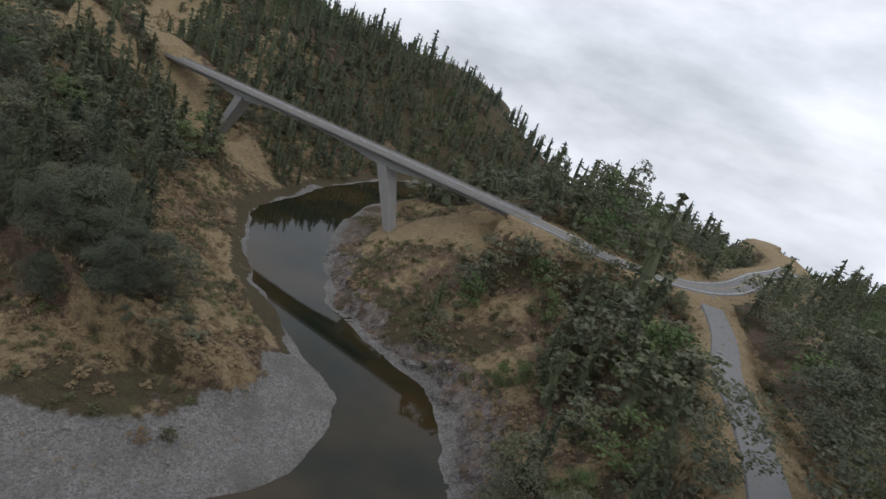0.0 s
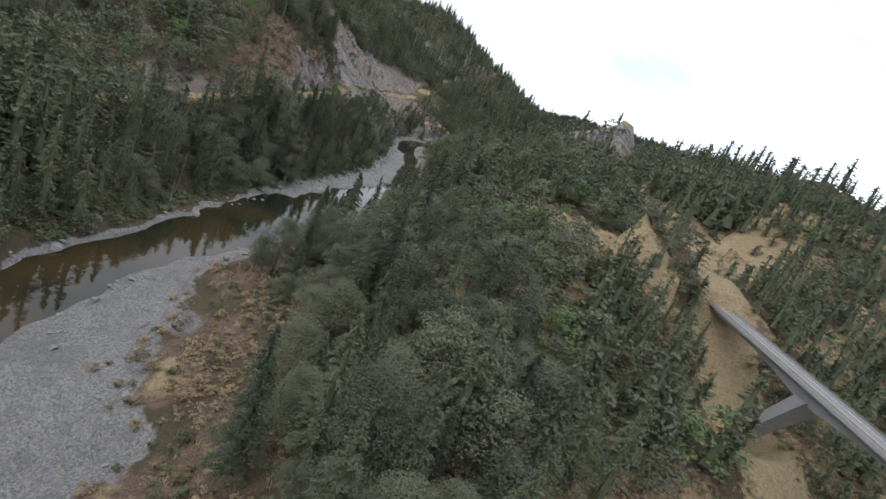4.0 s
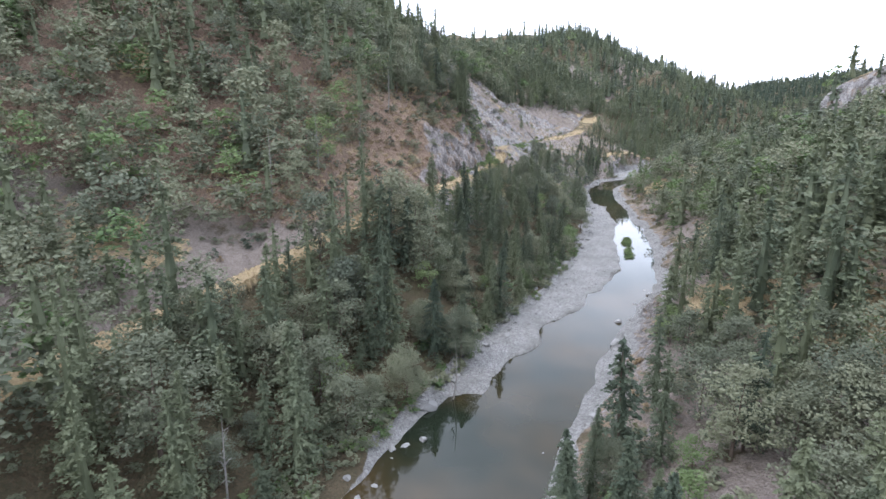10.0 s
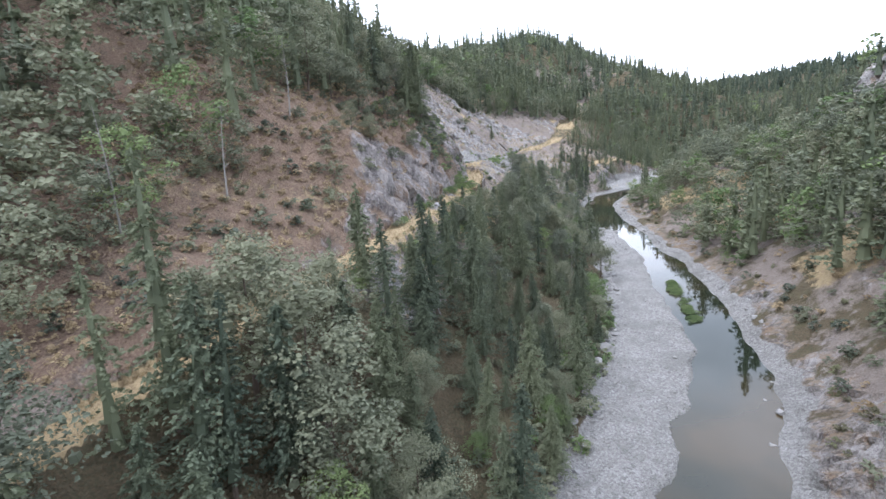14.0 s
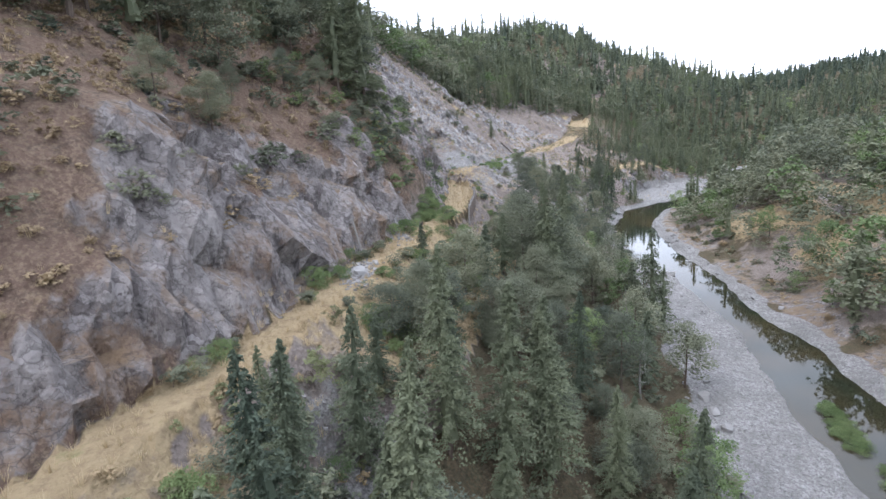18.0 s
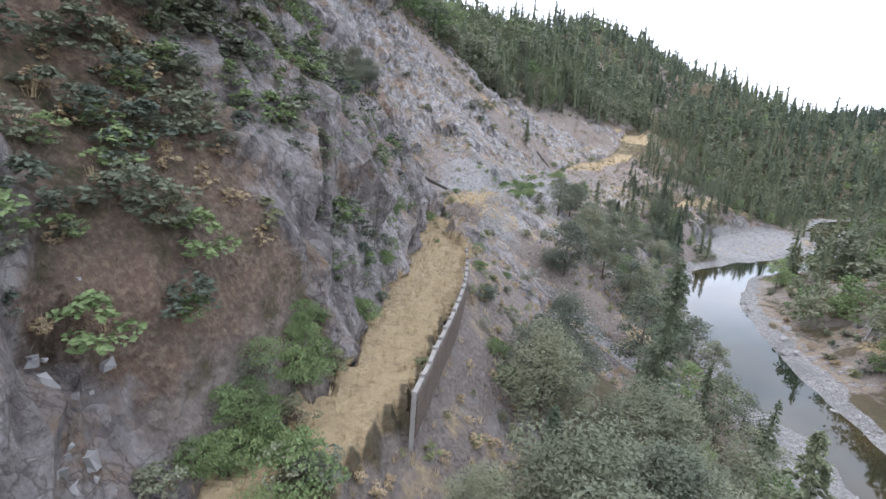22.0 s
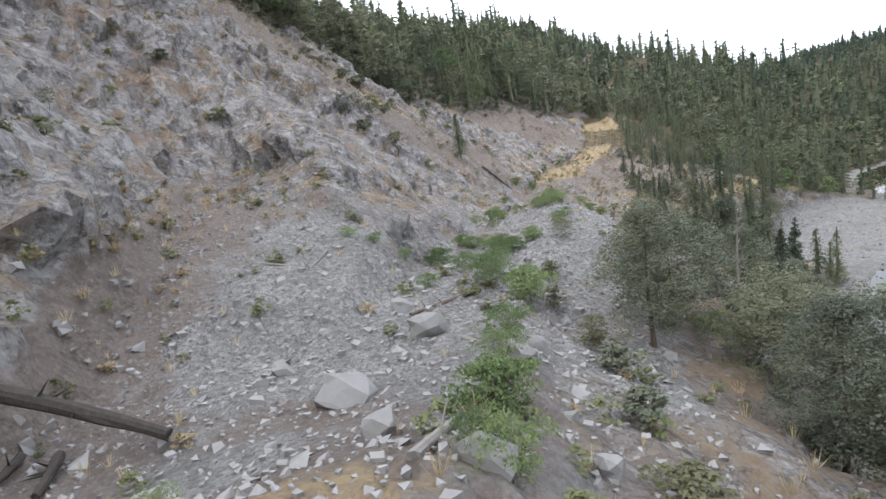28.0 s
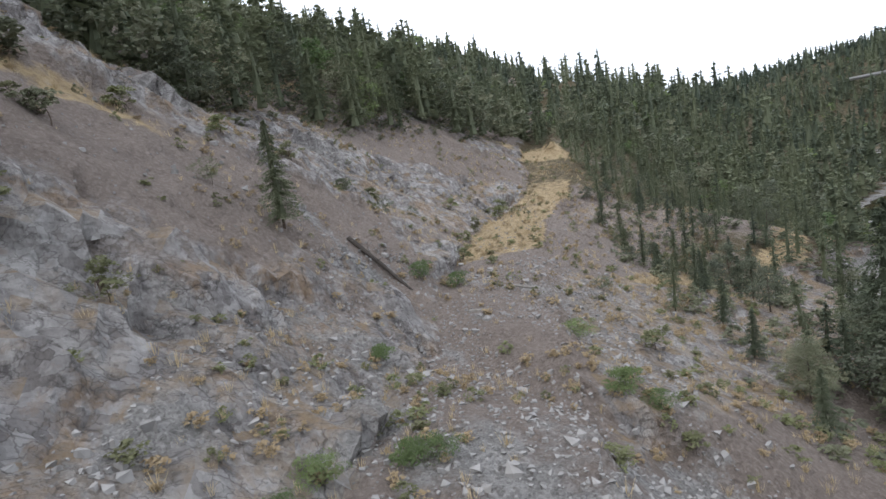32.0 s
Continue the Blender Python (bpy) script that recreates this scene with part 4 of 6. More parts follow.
def fir_core(height, spread, r, tiers=7, wide=0.22):
    """The dense inside of a conifer: stacked uneven tapering whorls."""
    out = []
    for k in range(tiers):
        z0, z1 = height * (0.10 + 0.85 * k / tiers), height * (0.10 + 0.85 * (k + 1.4) / tiers)
        w0, w1 = spread * wide * (1 - k / (tiers + 0.4)) ** 0.8, spread * 0.1 * (1 - k / (tiers + 0.2))
        a = np.arange(6) * 1.0472 + r.uniform(0, 1)
        j = r.uniform(0.6, 1.3, 6)
        lo = np.stack([np.cos(a) * w0 * j, np.sin(a) * w0 * j, np.full(6, z0)], -1)
        hi = np.stack([np.cos(a) * w1, np.sin(a) * w1, np.full(6, min(z1, height))], -1)
        for i in range(6):
            out += [lo[i], lo[(i + 1) % 6], hi[(i + 1) % 6], hi[i]]
    return np.array(out)


def oak_points(r, height, spread, n_cl, per, cores=None):
    """Points over the uneven clumps of a broad crown, with their outward directions."""
    pts, nor = [], []
    for _ in range(n_cl):
        a, t = r.uniform(0, 2 * np.pi), r.uniform(0, 1)
        z = height * (0.17 + 0.75 * t)
        rad = spread * math.sqrt(max(0.05, 1 - (2 * t - 0.85) ** 2)) * r.uniform(0.25, 0.95)
        c = np.array((math.cos(a) * rad, math.sin(a) * rad, z))
        size = spread * r.uniform(0.18, 0.36)
        if cores is not None:
            cores.append(block(c, size, r))
        d = r.normal(0, 1, (per, 3))
        d[:, 2] = np.abs(d[:, 2]) * 0.9 - 0.25
        d /= np.linalg.norm(d, axis=1)[:, None]
        pts.append(c + d * size * r.uniform(0.7, 1.08, (per, 1)) * np.array((1, 1, 0.75)))
        nor.append(d)
    return np.concatenate(pts), np.concatenate(nor)


def quads(n):
    return np.arange(n * 4).reshape(-1, 4)


def trunk_mesh(r, height, radius, limbs, spread, lean=0.0):
    """A tapered trunk with limbs."""
    bm = bmesh.new()

    def tube(a, b, ra, rb, bend, seg=4, sides=6):
        rings = []
        for i in range(seg + 1):
            t = i / seg
            p = a.lerp(b, t) + bend * math.sin(t * math.pi)
            rr = ra + (rb - ra) * t
            rings.append([bm.verts.new((p.x + rr * math.cos(2 * math.pi * k / sides), p.y + rr * math.sin(2 * math.pi * k / sides), p.z)) for k in range(sides)])
        for q0, q1 in zip(rings, rings[1:]):
            for k in range(sides):
                bm.faces.new((q0[k], q0[(k + 1) % sides], q1[(k + 1) % sides], q1[k]))

    tube(Vector((0, 0, -1.2)), Vector((lean * height, 0, height)), radius, radius * 0.12, Vector((r.normal(0, .2), r.normal(0, .2), 0)), 6)
    for _ in range(limbs):
        t = r.uniform(0.25, 0.85)
        a = r.uniform(0, 2 * math.pi)
        s = Vector((lean * height * t, 0, height * t))
        L = spread * r.uniform(0.5, 0.9) * (1.1 - 0.5 * t)
        tube(s, s + Vector((math.cos(a) * L, math.sin(a) * L, L * r.uniform(-0.15, 0.6))), radius * (1 - t) * 0.55 + 0.03, 0.03, Vector((0, 0, r.normal(0, .25))), 3, 5)
    me = bpy.data.meshes.new("trunk")
    bm.to_mesh(me)
    bm.free()
    me.materials.append(BARK)
    return me


def crown_mesh(points, normals, size, material, r, droop, core=None):
    out = points[:, :2] / (np.linalg.norm(points[:, :2], axis=1)[:, None] + 0.1) if droop > 0.2 else None
    v = diamonds(points, size, normals, r, droop, out)
    if core is not None:
        v = np.concatenate([v, core])
    me = mesh_from("crown", v, quads(len(v) // 4))
    colour(me, "tone", np.full((len(v), 4), 0.5))
    me.materials.append(material)
    return me


def tree_kind(name, label, category, trunk, crown):
    t = tagged(new(name), label, category)
    mesh_part("trunk", trunk, None, t)
    mesh_part("crown", crown, None, t)
    return t


r0 = np.random.default_rng(3)
protos = {"fir": [], "oak": [], "bright": [], "brush": [], "willow": []}
FINE = 4
for tier, (n_br, per, leaf) in enumerate(((300, 34, 0.34), (150, 18, 0.58))):
    for k in range(FINE):
        h = (30, 26, 33, 22)[k]
        pts = fir_points(r0, h, h * (0.20, 0.235, 0.18, 0.25)[k], n_br, per)
        protos["fir"].append((trunk_mesh(r0, h * 0.97, h * 0.014, 4, h * 0.1), crown_mesh(pts, np.zeros((1, 3)), leaf, FIR, r0, 0.25, fir_core(h, h * (0.20, 0.235, 0.18, 0.25)[k], r0)), h))
for tier, (n_cl, per, leaf) in enumerate(((80, 180, 0.20), (60, 70, 0.29))):
    for k in range(FINE):
        h = (15, 13, 17, 12)[k]
        inner = []
        pts, nor = oak_points(r0, h, h * (0.38, 0.46, 0.36, 0.5)[k], n_cl, per, inner if tier else None)
        protos["oak"].append((trunk_mesh(r0, h * 0.75, h * 0.02, 7, h * 0.4), crown_mesh(pts, nor * 2.0, leaf, OAK, r0, 0.1, np.concatenate(inner) if inner else None), h))
for tier, (n_cl, per, leaf) in enumerate(((54, 80, 0.18), (40, 44, 0.28))):
    for k in range(FINE):
        h = (11, 9, 10, 8)[k]
        pts, nor = oak_points(r0, h, h * 0.42, n_cl, per)
        protos["bright"].append((trunk_mesh(r0, h * 0.75, h * 0.016, 6, h * 0.4), crown_mesh(pts, nor * 2.0, leaf, BRIGHT, r0, 0.1), h))
for k in range(4):
    h = (2.6, 2.0, 3.4, 2.2)[k]
    pts, nor = oak_points(r0, h, h * 0.6, 20, 34)
    pts[:, 2] *= 0.85
    protos["brush"].append((trunk_mesh(r0, h * 0.6, 0.06, 5, h * 0.5), crown_mesh(pts, nor, 0.16, (BRUSH, OAK, OAK, BRUSH)[k], r0, 0.0), h))
for k in range(3):
    h = (2.4, 1.8, 2.9)[k]
    pts, nor = oak_points(r0, h, h * 0.7, 38, 62)
    pts[:, 2] *= 0.9
    protos["willow"].append((trunk_mesh(r0, h * 0.6, 0.04, 7, h * 0.5), crown_mesh(pts, nor * 0.5, 0.085, BRIGHT, r0, -1.4), h))
NAMES = {"fir": ("fir_tree", "tall dark green fir growing on the valley side", "tree"), "oak": ("oak_tree", "rounded grey-green evergreen oak on the slope", "tree"),
         "bright": ("alder_tree", "fresh green broad-leaved tree near the river", "tree"), "brush": ("bush", "dark olive bush on the bare slope", "shrub"),
         "willow": ("willow_bush", "fresh green willow bush on the rubble", "shrub")}


# where they grow
def grow(cell, x0, x1, y0, y1, seed):
    r = np.random.default_rng(seed)
    ax, ay = np.meshgrid(np.arange(x0, x1, cell), np.arange(y0, y1, cell))
    px = (ax + r.uniform(-0.48, 0.48, ax.shape) * cell).ravel() * K
    py = (ay + r.uniform(-0.48, 0.48, ax.shape) * cell).ravel() * K
    return px, py, r


def forest(s, r):
    """How densely trees stand, and the share of conifers."""
    x, y, e, q, d = s["x"], s["y"], s["e"] / K, s["q"] / K, s["d"]
    blot = fbm(x / 24, y / 24, 0, 81, 3)
    dens = sstep(0.8, 2.6, e) * 0.96 * sstep(0.95, 1.5, s["spit"])
    up = (s["bench"] > 0.5) & (q > 0)
    cut = np.interp(x, [-640, -603, -572, -556, -535, -500, -470, -440, -400, -376, -360, -345, -325, -300, -280, -250, -225, -180], [6, 8, 20, 29, 36, 39, 47, 60, 62, 40, 16, 12, 18, 26, 24, 18, 10, 6])
    dens = np.where(up, dens * sstep(cut * 0.9, cut * 1.15, q + 3 * blot), dens)
    bench = (s["bench"] > 0.5) & (np.abs(q) < 5.5) & (x > -606)
    dens = np.where(bench, 0.0, dens)
    below = (s["bench"] > 0.5) & (q < -5)
    slide = (x < -352) & (x > -440) & below
    reach = np.interp(x, [-500, -440, -428, -420, -392, -376, -350], [15, 15, 18, 24, 22, 14, 15])
    dens = np.where(slide, dens * sstep(reach + 2, reach - 4, e + 3 * blot) * 0.8, dens)
    dens = np.where(below & (x < -316) & (x >= -352), dens * sstep(-8, -10, q), dens)
    dens = np.where(below & ~slide & (x < -264), dens * sstep(-6.5, -9, q), dens)
    dens = dens * (1 - s['knob'] * 0.85)
    line = np.interp(x, [-620, -552, -541, -523, -480, -440], [-6, -7, -8, -14, -17, -18])
    dens = np.where(below & (x <= -440) & (x > -640), dens * sstep(line + 1, line - 3, q + 2 * blot), dens)
    dens = dens * sstep(0.7, 1.3, ((x + 92) / 12) ** 2 + ((y - 150) / 11) ** 2)
    knoll = (d > 0) & (s["st"] < 11) & (s["st"] > 4)
    dens = np.where(knoll, dens * sstep(-0.15, 0.2, blot + 0.045 * (x - 10)), dens)
    prom = (d < 0) & (s["st"] > 5.4) & (s["st"] < 9.5)
    dens = np.where(prom, dens * sstep(15, 27, e + 3 * blot), dens)
    bar = (d < 0) & (s["st"] >= 9) & (s["st"] < 16.5)
    dens = np.where(bar, dens * sstep(4.5, 8.5, s["h"] / K + blot), dens)
    dens = dens * np.where(knoll, sstep(4.4, 6.5, np.abs(s["dr"]) / K), sstep(7, 11, np.abs(s["dr"]) / K)) * sstep(4, 8, np.abs(s["dl"]) / K)
    field = np.exp(-(((x + 180) / 40) ** 2 + ((y - 205) / 29) ** 2)) + np.exp(-((0.956 * (x + 160) + 0.29 * (y - 140)) / 38) ** 2 - ((0.956 * (y - 140) - 0.29 * (x + 160)) / 11) ** 2)
    dens = dens * (1 - sstep(0.3, 0.6, field))
    rside = (d < 0) & (s["st"] > 17.6) & (s["st"] < 20.8)
    dens = np.where(rside, dens * sstep(6.5, 12, e + 5 * blot), dens)
    shelf = (d < 0) & (s["st"] >= 20.8) & (s["st"] < 26)
    dens = np.where(shelf, dens * sstep(4.5, 7.5, e + 2 * blot), dens)
    rocky = np.exp(-(((x + 420) / 20) ** 2 + ((y - 187) / 13) ** 2))
    dens = dens * (1 - sstep(0.35, 0.6, rocky))
    fir = np.clip(0.35 + 0.6 * fbm(x / 40, y / 40, 0, 91, 3) + 0.35 * sstep(60, 160, e) + 0.2 * ((s["d"] < 0) & (s["st"] < 6)), 0.05, 0.95)
    fir = np.where(below & (x > -455) & (x < -352), 0.04, fir)
    fir = np.where(below & (x < -455), 0.7, fir)
    fir = np.where(below & (x < -285) & (x >= -352), 0.25, fir)
    fir = np.where(below & (x >= -285) & (x < -235), 0.7, fir)
    fir = np.where(below & (x >= -235) & (x < -160), 0.5, fir)
    fir = np.where((d < 0) & (s["st"] < 6), np.maximum(fir, 0.6), fir)
    fir = np.where(up & (x > -420), fir * 0.45, fir)
    fir = np.where(knoll, 0.22, fir)
    fir = np.where((d < 0) & (s["st"] >= 6) & (s["st"] < 18), fir * 0.75, fir)
    return dens, fir


path_xyz = np.array([p[1:4] for p in PATH])


def clear_of_path(px, py, top, gap=9.0):
    ok = np.ones(len(px), bool)
    seg = np.concatenate([path_xyz[:-1] + (path_xyz[1:] - path_xyz[:-1]) * f for f in (0, 0.25, 0.5, 0.75)])
    for c in seg:
        ok &= (np.hypot(px - c[0], py - c[1]) > gap) | (top < c[2] - 6)
    return ok


px, py, rr = grow(4.5, -700, 170, -60, 330, 5)
s = survey(px, py)
dens, fir = forest(s, rr)
keep = rr.uniform(0, 1, len(px)) < dens
is_fir = rr.uniform(0, 1, len(px)) < fir
keep &= is_fir | (rr.uniform(0, 1, len(px)) < 0.62)
size = np.clip(rr.normal(1.0, 0.2, len(px)), 0.55, 1.5) * np.where(is_fir, 0.66, 0.9)
size *= np.where(s["e"] < 14 * K, 0.82, 1.0) * np.where((s["d"] < 0) & (s["st"] < 5.5), 0.66, 1.0)
size *= np.where((s["x"] > 40) & (s["y"] > 105), 0.6, 1.0)
lower = (s["bench"] > 0.5) & (s["q"] < 0)
size *= np.where(lower & (s["x"] < -235) & (s["x"] > -300), 0.82, 1.0)
size *= np.where(lower & (s["x"] < -345), 0.78, 1.0)
kind = np.where(is_fir, 0, np.where((s["e"] < 16 * K) & (rr.uniform(0, 1, len(px)) < 0.4), 2, 1))
crest = np.interp(nearest(px / K, py / K, bench_line, bench_st)[1], bench_st, bench_line[:, 2]) * K
size = np.where(lower & (s["x"] > -540) & (s["x"] <= -440), np.minimum(size, np.maximum((crest - 6.5 - s["h"]) / np.where(is_fir, 28, 14.5), 0.22)), size)
size = np.where(lower & (s["x"] > -610) & (s["x"] <= -540), np.minimum(size, np.maximum((crest - 3 - s["h"]) / np.where(is_fir, 28, 14.5), 0.3)), size)
size = np.where(lower & (s["x"] > -440) & (s["x"] < -262), np.minimum(size, np.maximum((crest + np.where(s["x"] < -316, 0.35 * np.maximum(-s["q"] - 8 * K, 0) - 1.0, 0.4 * np.maximum(-s["q"] - 8 * K, 0) + 2.6) - s["h"]) / np.where(is_fir, 28, 14.5), 0.25)), size)
top = s["h"] + np.where(is_fir, 28, 14) * size
keep &= clear_of_path(px, py, top) & (s["h"] > 0.5)
CORRIDOR = [(16, 10), (-24, 55), (-60, 64), (-150, 62), (-225, 74), (-280, 84), (-350, 94), (-420, 114), (-470, 138), (-530, 168)]
near_d = np.abs(nearest(px / K, py / K, *curve_points(CORRIDOR))[0])
flank_d = np.minimum(near_d, np.abs(nearest(px / K, py / K, *curve_points([(160, 130), (90, 75), (16, 10)]))[0]) + 20)
order = np.argsort(np.where(keep, near_d, 1e9))
s["h"] = lay(px, py)
single = np.zeros(len(px), bool)
for kk, cap in ((0, 280), (1, 290), (2, 90)):
    ids = [i for i in order if keep[i] and kind[i] == kk and -560 < s["x"][i] < 70][:cap]
    single[ids] = True
first = {}
GROUPS = {"fir": "firs along the river", "oak": "oaks along the river", "bright": "alders along the river", "brush": "bushes on the slope", "willow": "willow bushes on the rubble"}


def plant(key, j, x, y, z, scale, turn, tip=(0, 0), squash=1.0):
    """One plant of a kind, as a thing of its own."""
    m = pose(x, y, z, tip[0], tip[1], turn) @ Matrix.Diagonal((scale, scale, scale * squash, 1))
    if (key, j) not in first:
        first[key, j] = tree_kind(*NAMES[key], *protos[key][j][:2])
        first[key, j].matrix_world = m
        return tagged(first[key, j], group=GROUPS[key])
    c = copy_thing(first[key, j], Matrix.Identity(4))
    c.matrix_basis = m
    return c


for i in np.nonzero(single)[0]:
    key = ("fir", "oak", "bright")[kind[i]]
    j = int(rr.integers(FINE)) + (0 if near_d[i] < 15 else FINE)
    plant(key, j, px[i], py[i], s["h"][i] - 0.2, size[i], rr.uniform(0, 360), (rr.normal(0, 2), rr.normal(0, 2)))
# trees that stand alone on the slide and below it
for key, j, x, y, height in (("fir", 1, -492, 122, 10.5), ("fir", 0, -477, 166, 20), ("oak", 1, -425, 122.5, 6.5), ("oak", 0, -430, 125, 5.5), ("oak", 2, -412, 115.5, 10), ("oak", 3, -416, 119, 9), ("oak", 1, -381, 109.5, 10.5), ("oak", 0, -396, 117, 10), ("oak", 2, -404, 119, 10),
                             ("fir", 2, -335, 73.5, 24), ("fir", 0, -337.5, 72, 22), ("fir", 3, -331, 70, 18), ("fir", 1, -342, 72.5, 19), ("oak", 1, -300, 60.5, 6), ("oak", 0, -310, 60, 5), ("oak", 2, -297, 57, 7),
                             ("oak", 1, -365.5, 79.5, 5), ("oak", 3, -371, 80.5, 4.5), ("oak", 0, -324, 68, 6), ("oak", 2, -318, 64.5, 6), ("oak", 1, -447, 146, 5), ("oak", 2, -453, 151, 6)):
    plant(key, j, x * K, y * K, float(lay(x * K, y * K)[0]) + (0.7 if y < 82 else -0.2), height / protos[key][j][2], 77 * x % 360)


def woods(name, label, px, py, pz, size, fir, seed, lod):
    """Many trees as one mesh, too many to count."""
    r = np.random.default_rng(seed)
    temps = []
    for k in range(5):
        h = (30, 26, 33, 24, 28)[k]
        wide = h * (0.21, 0.25, 0.19, 0.28, 0.23)[k]
        p = fir_points(r, h, wide, (110, 50, 24, 10)[lod], (11, 6, 4, 3)[lod], (0.8, 0.72, 0.62, 0.6)[lod])
        temps.append(np.concatenate([diamonds(p, (0.70, 1.25, 2.1, 3.6)[lod], np.zeros((1, 3)), r, 0.3), fir_core(h, wide, r, (6, 5, 3, 2)[lod], (0.22, 0.26, 0.36, 0.5)[lod])]))
    for k in range(5):
        h = (15, 13, 17, 14, 16)[k]
        inner = []
        p, n = oak_points(r, h, h * 0.42, (40, 22, 10, 5)[lod], (34, 18, 7, 4)[lod], inner)
        temps.append(np.concatenate([diamonds(p, (0.38, 0.74, 1.7, 3.2)[lod], n * 2.0, r, 0.1)] + inner))
    species = np.where(fir, 0, np.where(r.uniform(0, 1, len(fir)) < 0.16, 2, 1))
    for which, mat in ((0, FIR), (1, OAK), (2, BRIGHT)):
        vs, tone = [], []
        for i in np.nonzero(species == which)[0]:
            v = temps[min(which, 1) * 5 + int(r.integers(5))] * size[i]
            if which == 0 and lod:
                v = v * np.array((1.3, 1.3, 1.0)) * np.array((1.0, 1.0, r.uniform(0.75, 1.1)))
            a = r.uniform(0, 6.28)
            c_, s_ = math.cos(a), math.sin(a)
            vs.append(np.stack([v[:, 0] * c_ - v[:, 1] * s_ + px[i], v[:, 0] * s_ + v[:, 1] * c_ + py[i], v[:, 2] * r.uniform(0.85, 1.15) + pz[i] - 0.3], -1))
            tone.append(np.full(len(v), r.uniform(0, 1)))
        if not vs:
            continue
        v = np.concatenate(vs)
        me = mesh_from("woods", v, quads(len(v) // 4))
        t = np.concatenate(tone)
        colour(me, "tone", np.stack([t, t, t, t], -1))
        tagged(mesh_part(name, me, mat), label[which] if which < 2 else "fresh green broad-leaved trees among the woods", "woods", kind="stuff")


LABELS = ("dense dark fir woods on the hillside", "dense grey-green oak woods on the hillside")
hidden = (s["bench"] > 0.5) & (s["q"] > 125 * K)
m = keep & ~single & ~hidden
for lod, (lo, hi) in enumerate(((0, 46), (46, 120), (120, 9999))):
    t = m & (flank_d >= lo) & (flank_d < hi)
    woods("woods", LABELS, px[t], py[t], s["h"][t], size[t], is_fir[t], 15 + lod, lod)
fx, fy, fr = grow(8.0, -1250, 330, -120, 800, 9)
fs = survey(fx, fy)
fs["h"] = lay(fx, fy)
inside = (fs["x"] > -700) & (fs["x"] < 170) & (fs["y"] > -60) & (fs["y"] < 330)
fd, ff = forest(fs, fr)
fk = ~inside & (fr.uniform(0, 1, len(fx)) < fd) & ~((fs["bench"] > 0.5) & (fs["q"] > 150 * K)) & ~((fs["d"] < 0) & (fs["e"] > 400 * K))
fsize = np.clip(np.exp(fr.normal(-0.45, 0.3, len(fx))), 0.3, 1.1) * np.where((fs["d"] < 0) & (fs["st"] < 6), 0.7, 1.0)
woods("far_woods", ("far fir woods on the ridges", "far oak woods on the ridges"), fx[fk], fy[fk], fs["h"][fk], fsize[fk], (fr.uniform(0, 1, len(fx)) < ff + 0.1)[fk], 19, 2)
gx_, gy_, gr_ = grow(14, -1900, -450, 250, 1500, 10)
gs = survey(gx_, gy_)
gk = ~((gs["x"] > -1250) & (gs["y"] < 800) & ~((gs["d"] < 0) & (gs["e"] > 400 * K))) & (gr_.uniform(0, 1, len(gx_)) < 0.9)
woods("far_woods", ("far fir woods on the ridges", "far oak woods on the ridges"), gx_[gk], gy_[gk], lay(gx_, gy_)[gk], np.clip(gr_.normal(0.9, 0.15, len(gx_)), 0.5, 1.3)[gk], gr_.uniform(0, 1, len(gx_))[gk] < 0.85, 23, 3)

# ---- undergrowth, dry brush and grass: too many to count ----
def scatter(name, label, category, px, py, pz, sizes, temps, mat, seed, sink=0.1):
    """Many small plants or stones as one mesh."""
    r = np.random.default_rng(seed)
    vs, tone = [], []
    pick = r.integers(len(temps), size=len(px))
    turn = r.uniform(0, 2 * np.pi, len(px))
    for k, t in enumerate(temps):
        m = pick == k
        if not m.any():
            continue
        c, s_ = np.cos(turn[m])[:, None], np.sin(turn[m])[:, None]
        z = sizes[m][:, None]
        v = np.stack([(t[None, :, 0] * c - t[None, :, 1] * s_) * z + px[m][:, None], (t[None, :, 0] * s_ + t[None, :, 1] * c) * z + py[m][:, None], t[None, :, 2] * z + pz[m][:, None] - sink * z], -1)
        vs.append(v.reshape(-1, 3))
        tone.append(np.repeat(r.uniform(0, 1, m.sum()), len(t)))
    v, t = np.concatenate(vs), np.concatenate(tone)
    me = mesh_from(name, v, quads(len(v) // 4))
    colour(me, "tone", np.stack([t, t, t, t], -1))
    return tagged(mesh_part(name, me, mat), label, category, kind="stuff")


r1 = np.random.default_rng(21)


def bush_temp(n_cl, per, leaf):
    p, n = oak_points(r1, 1.0, 0.62, n_cl, per)
    p[:, 2] = (p[:, 2] - 0.15) * 0.95
    return diamonds(p, leaf, n, r1, 0.0)


def tuft_temp(n):
    a = r1.uniform(0, 2 * np.pi, n)
    b = np.stack([np.cos(a), np.sin(a), np.zeros(n)], -1) * r1.uniform(0, 0.35, (n, 1))
    tip = b * 2.2 + np.stack([r1.normal(0, .12, n), r1.normal(0, .12, n), r1.uniform(0.6, 1.1, n)], -1)
    w = np.stack([-np.sin(a), np.cos(a), np.zeros(n)], -1) * 0.03
    return np.stack([b - w, b + w, tip + w * 0.2, tip - w * 0.2], 1).reshape(-1, 3)


bush_temps = [bush_temp(13, 11, 0.15) for _ in range(4)]
fine_temps = [bush_temp(18, 20, 0.095) for _ in range(4)]
tuft_temps = [tuft_temp(17) for _ in range(4)]

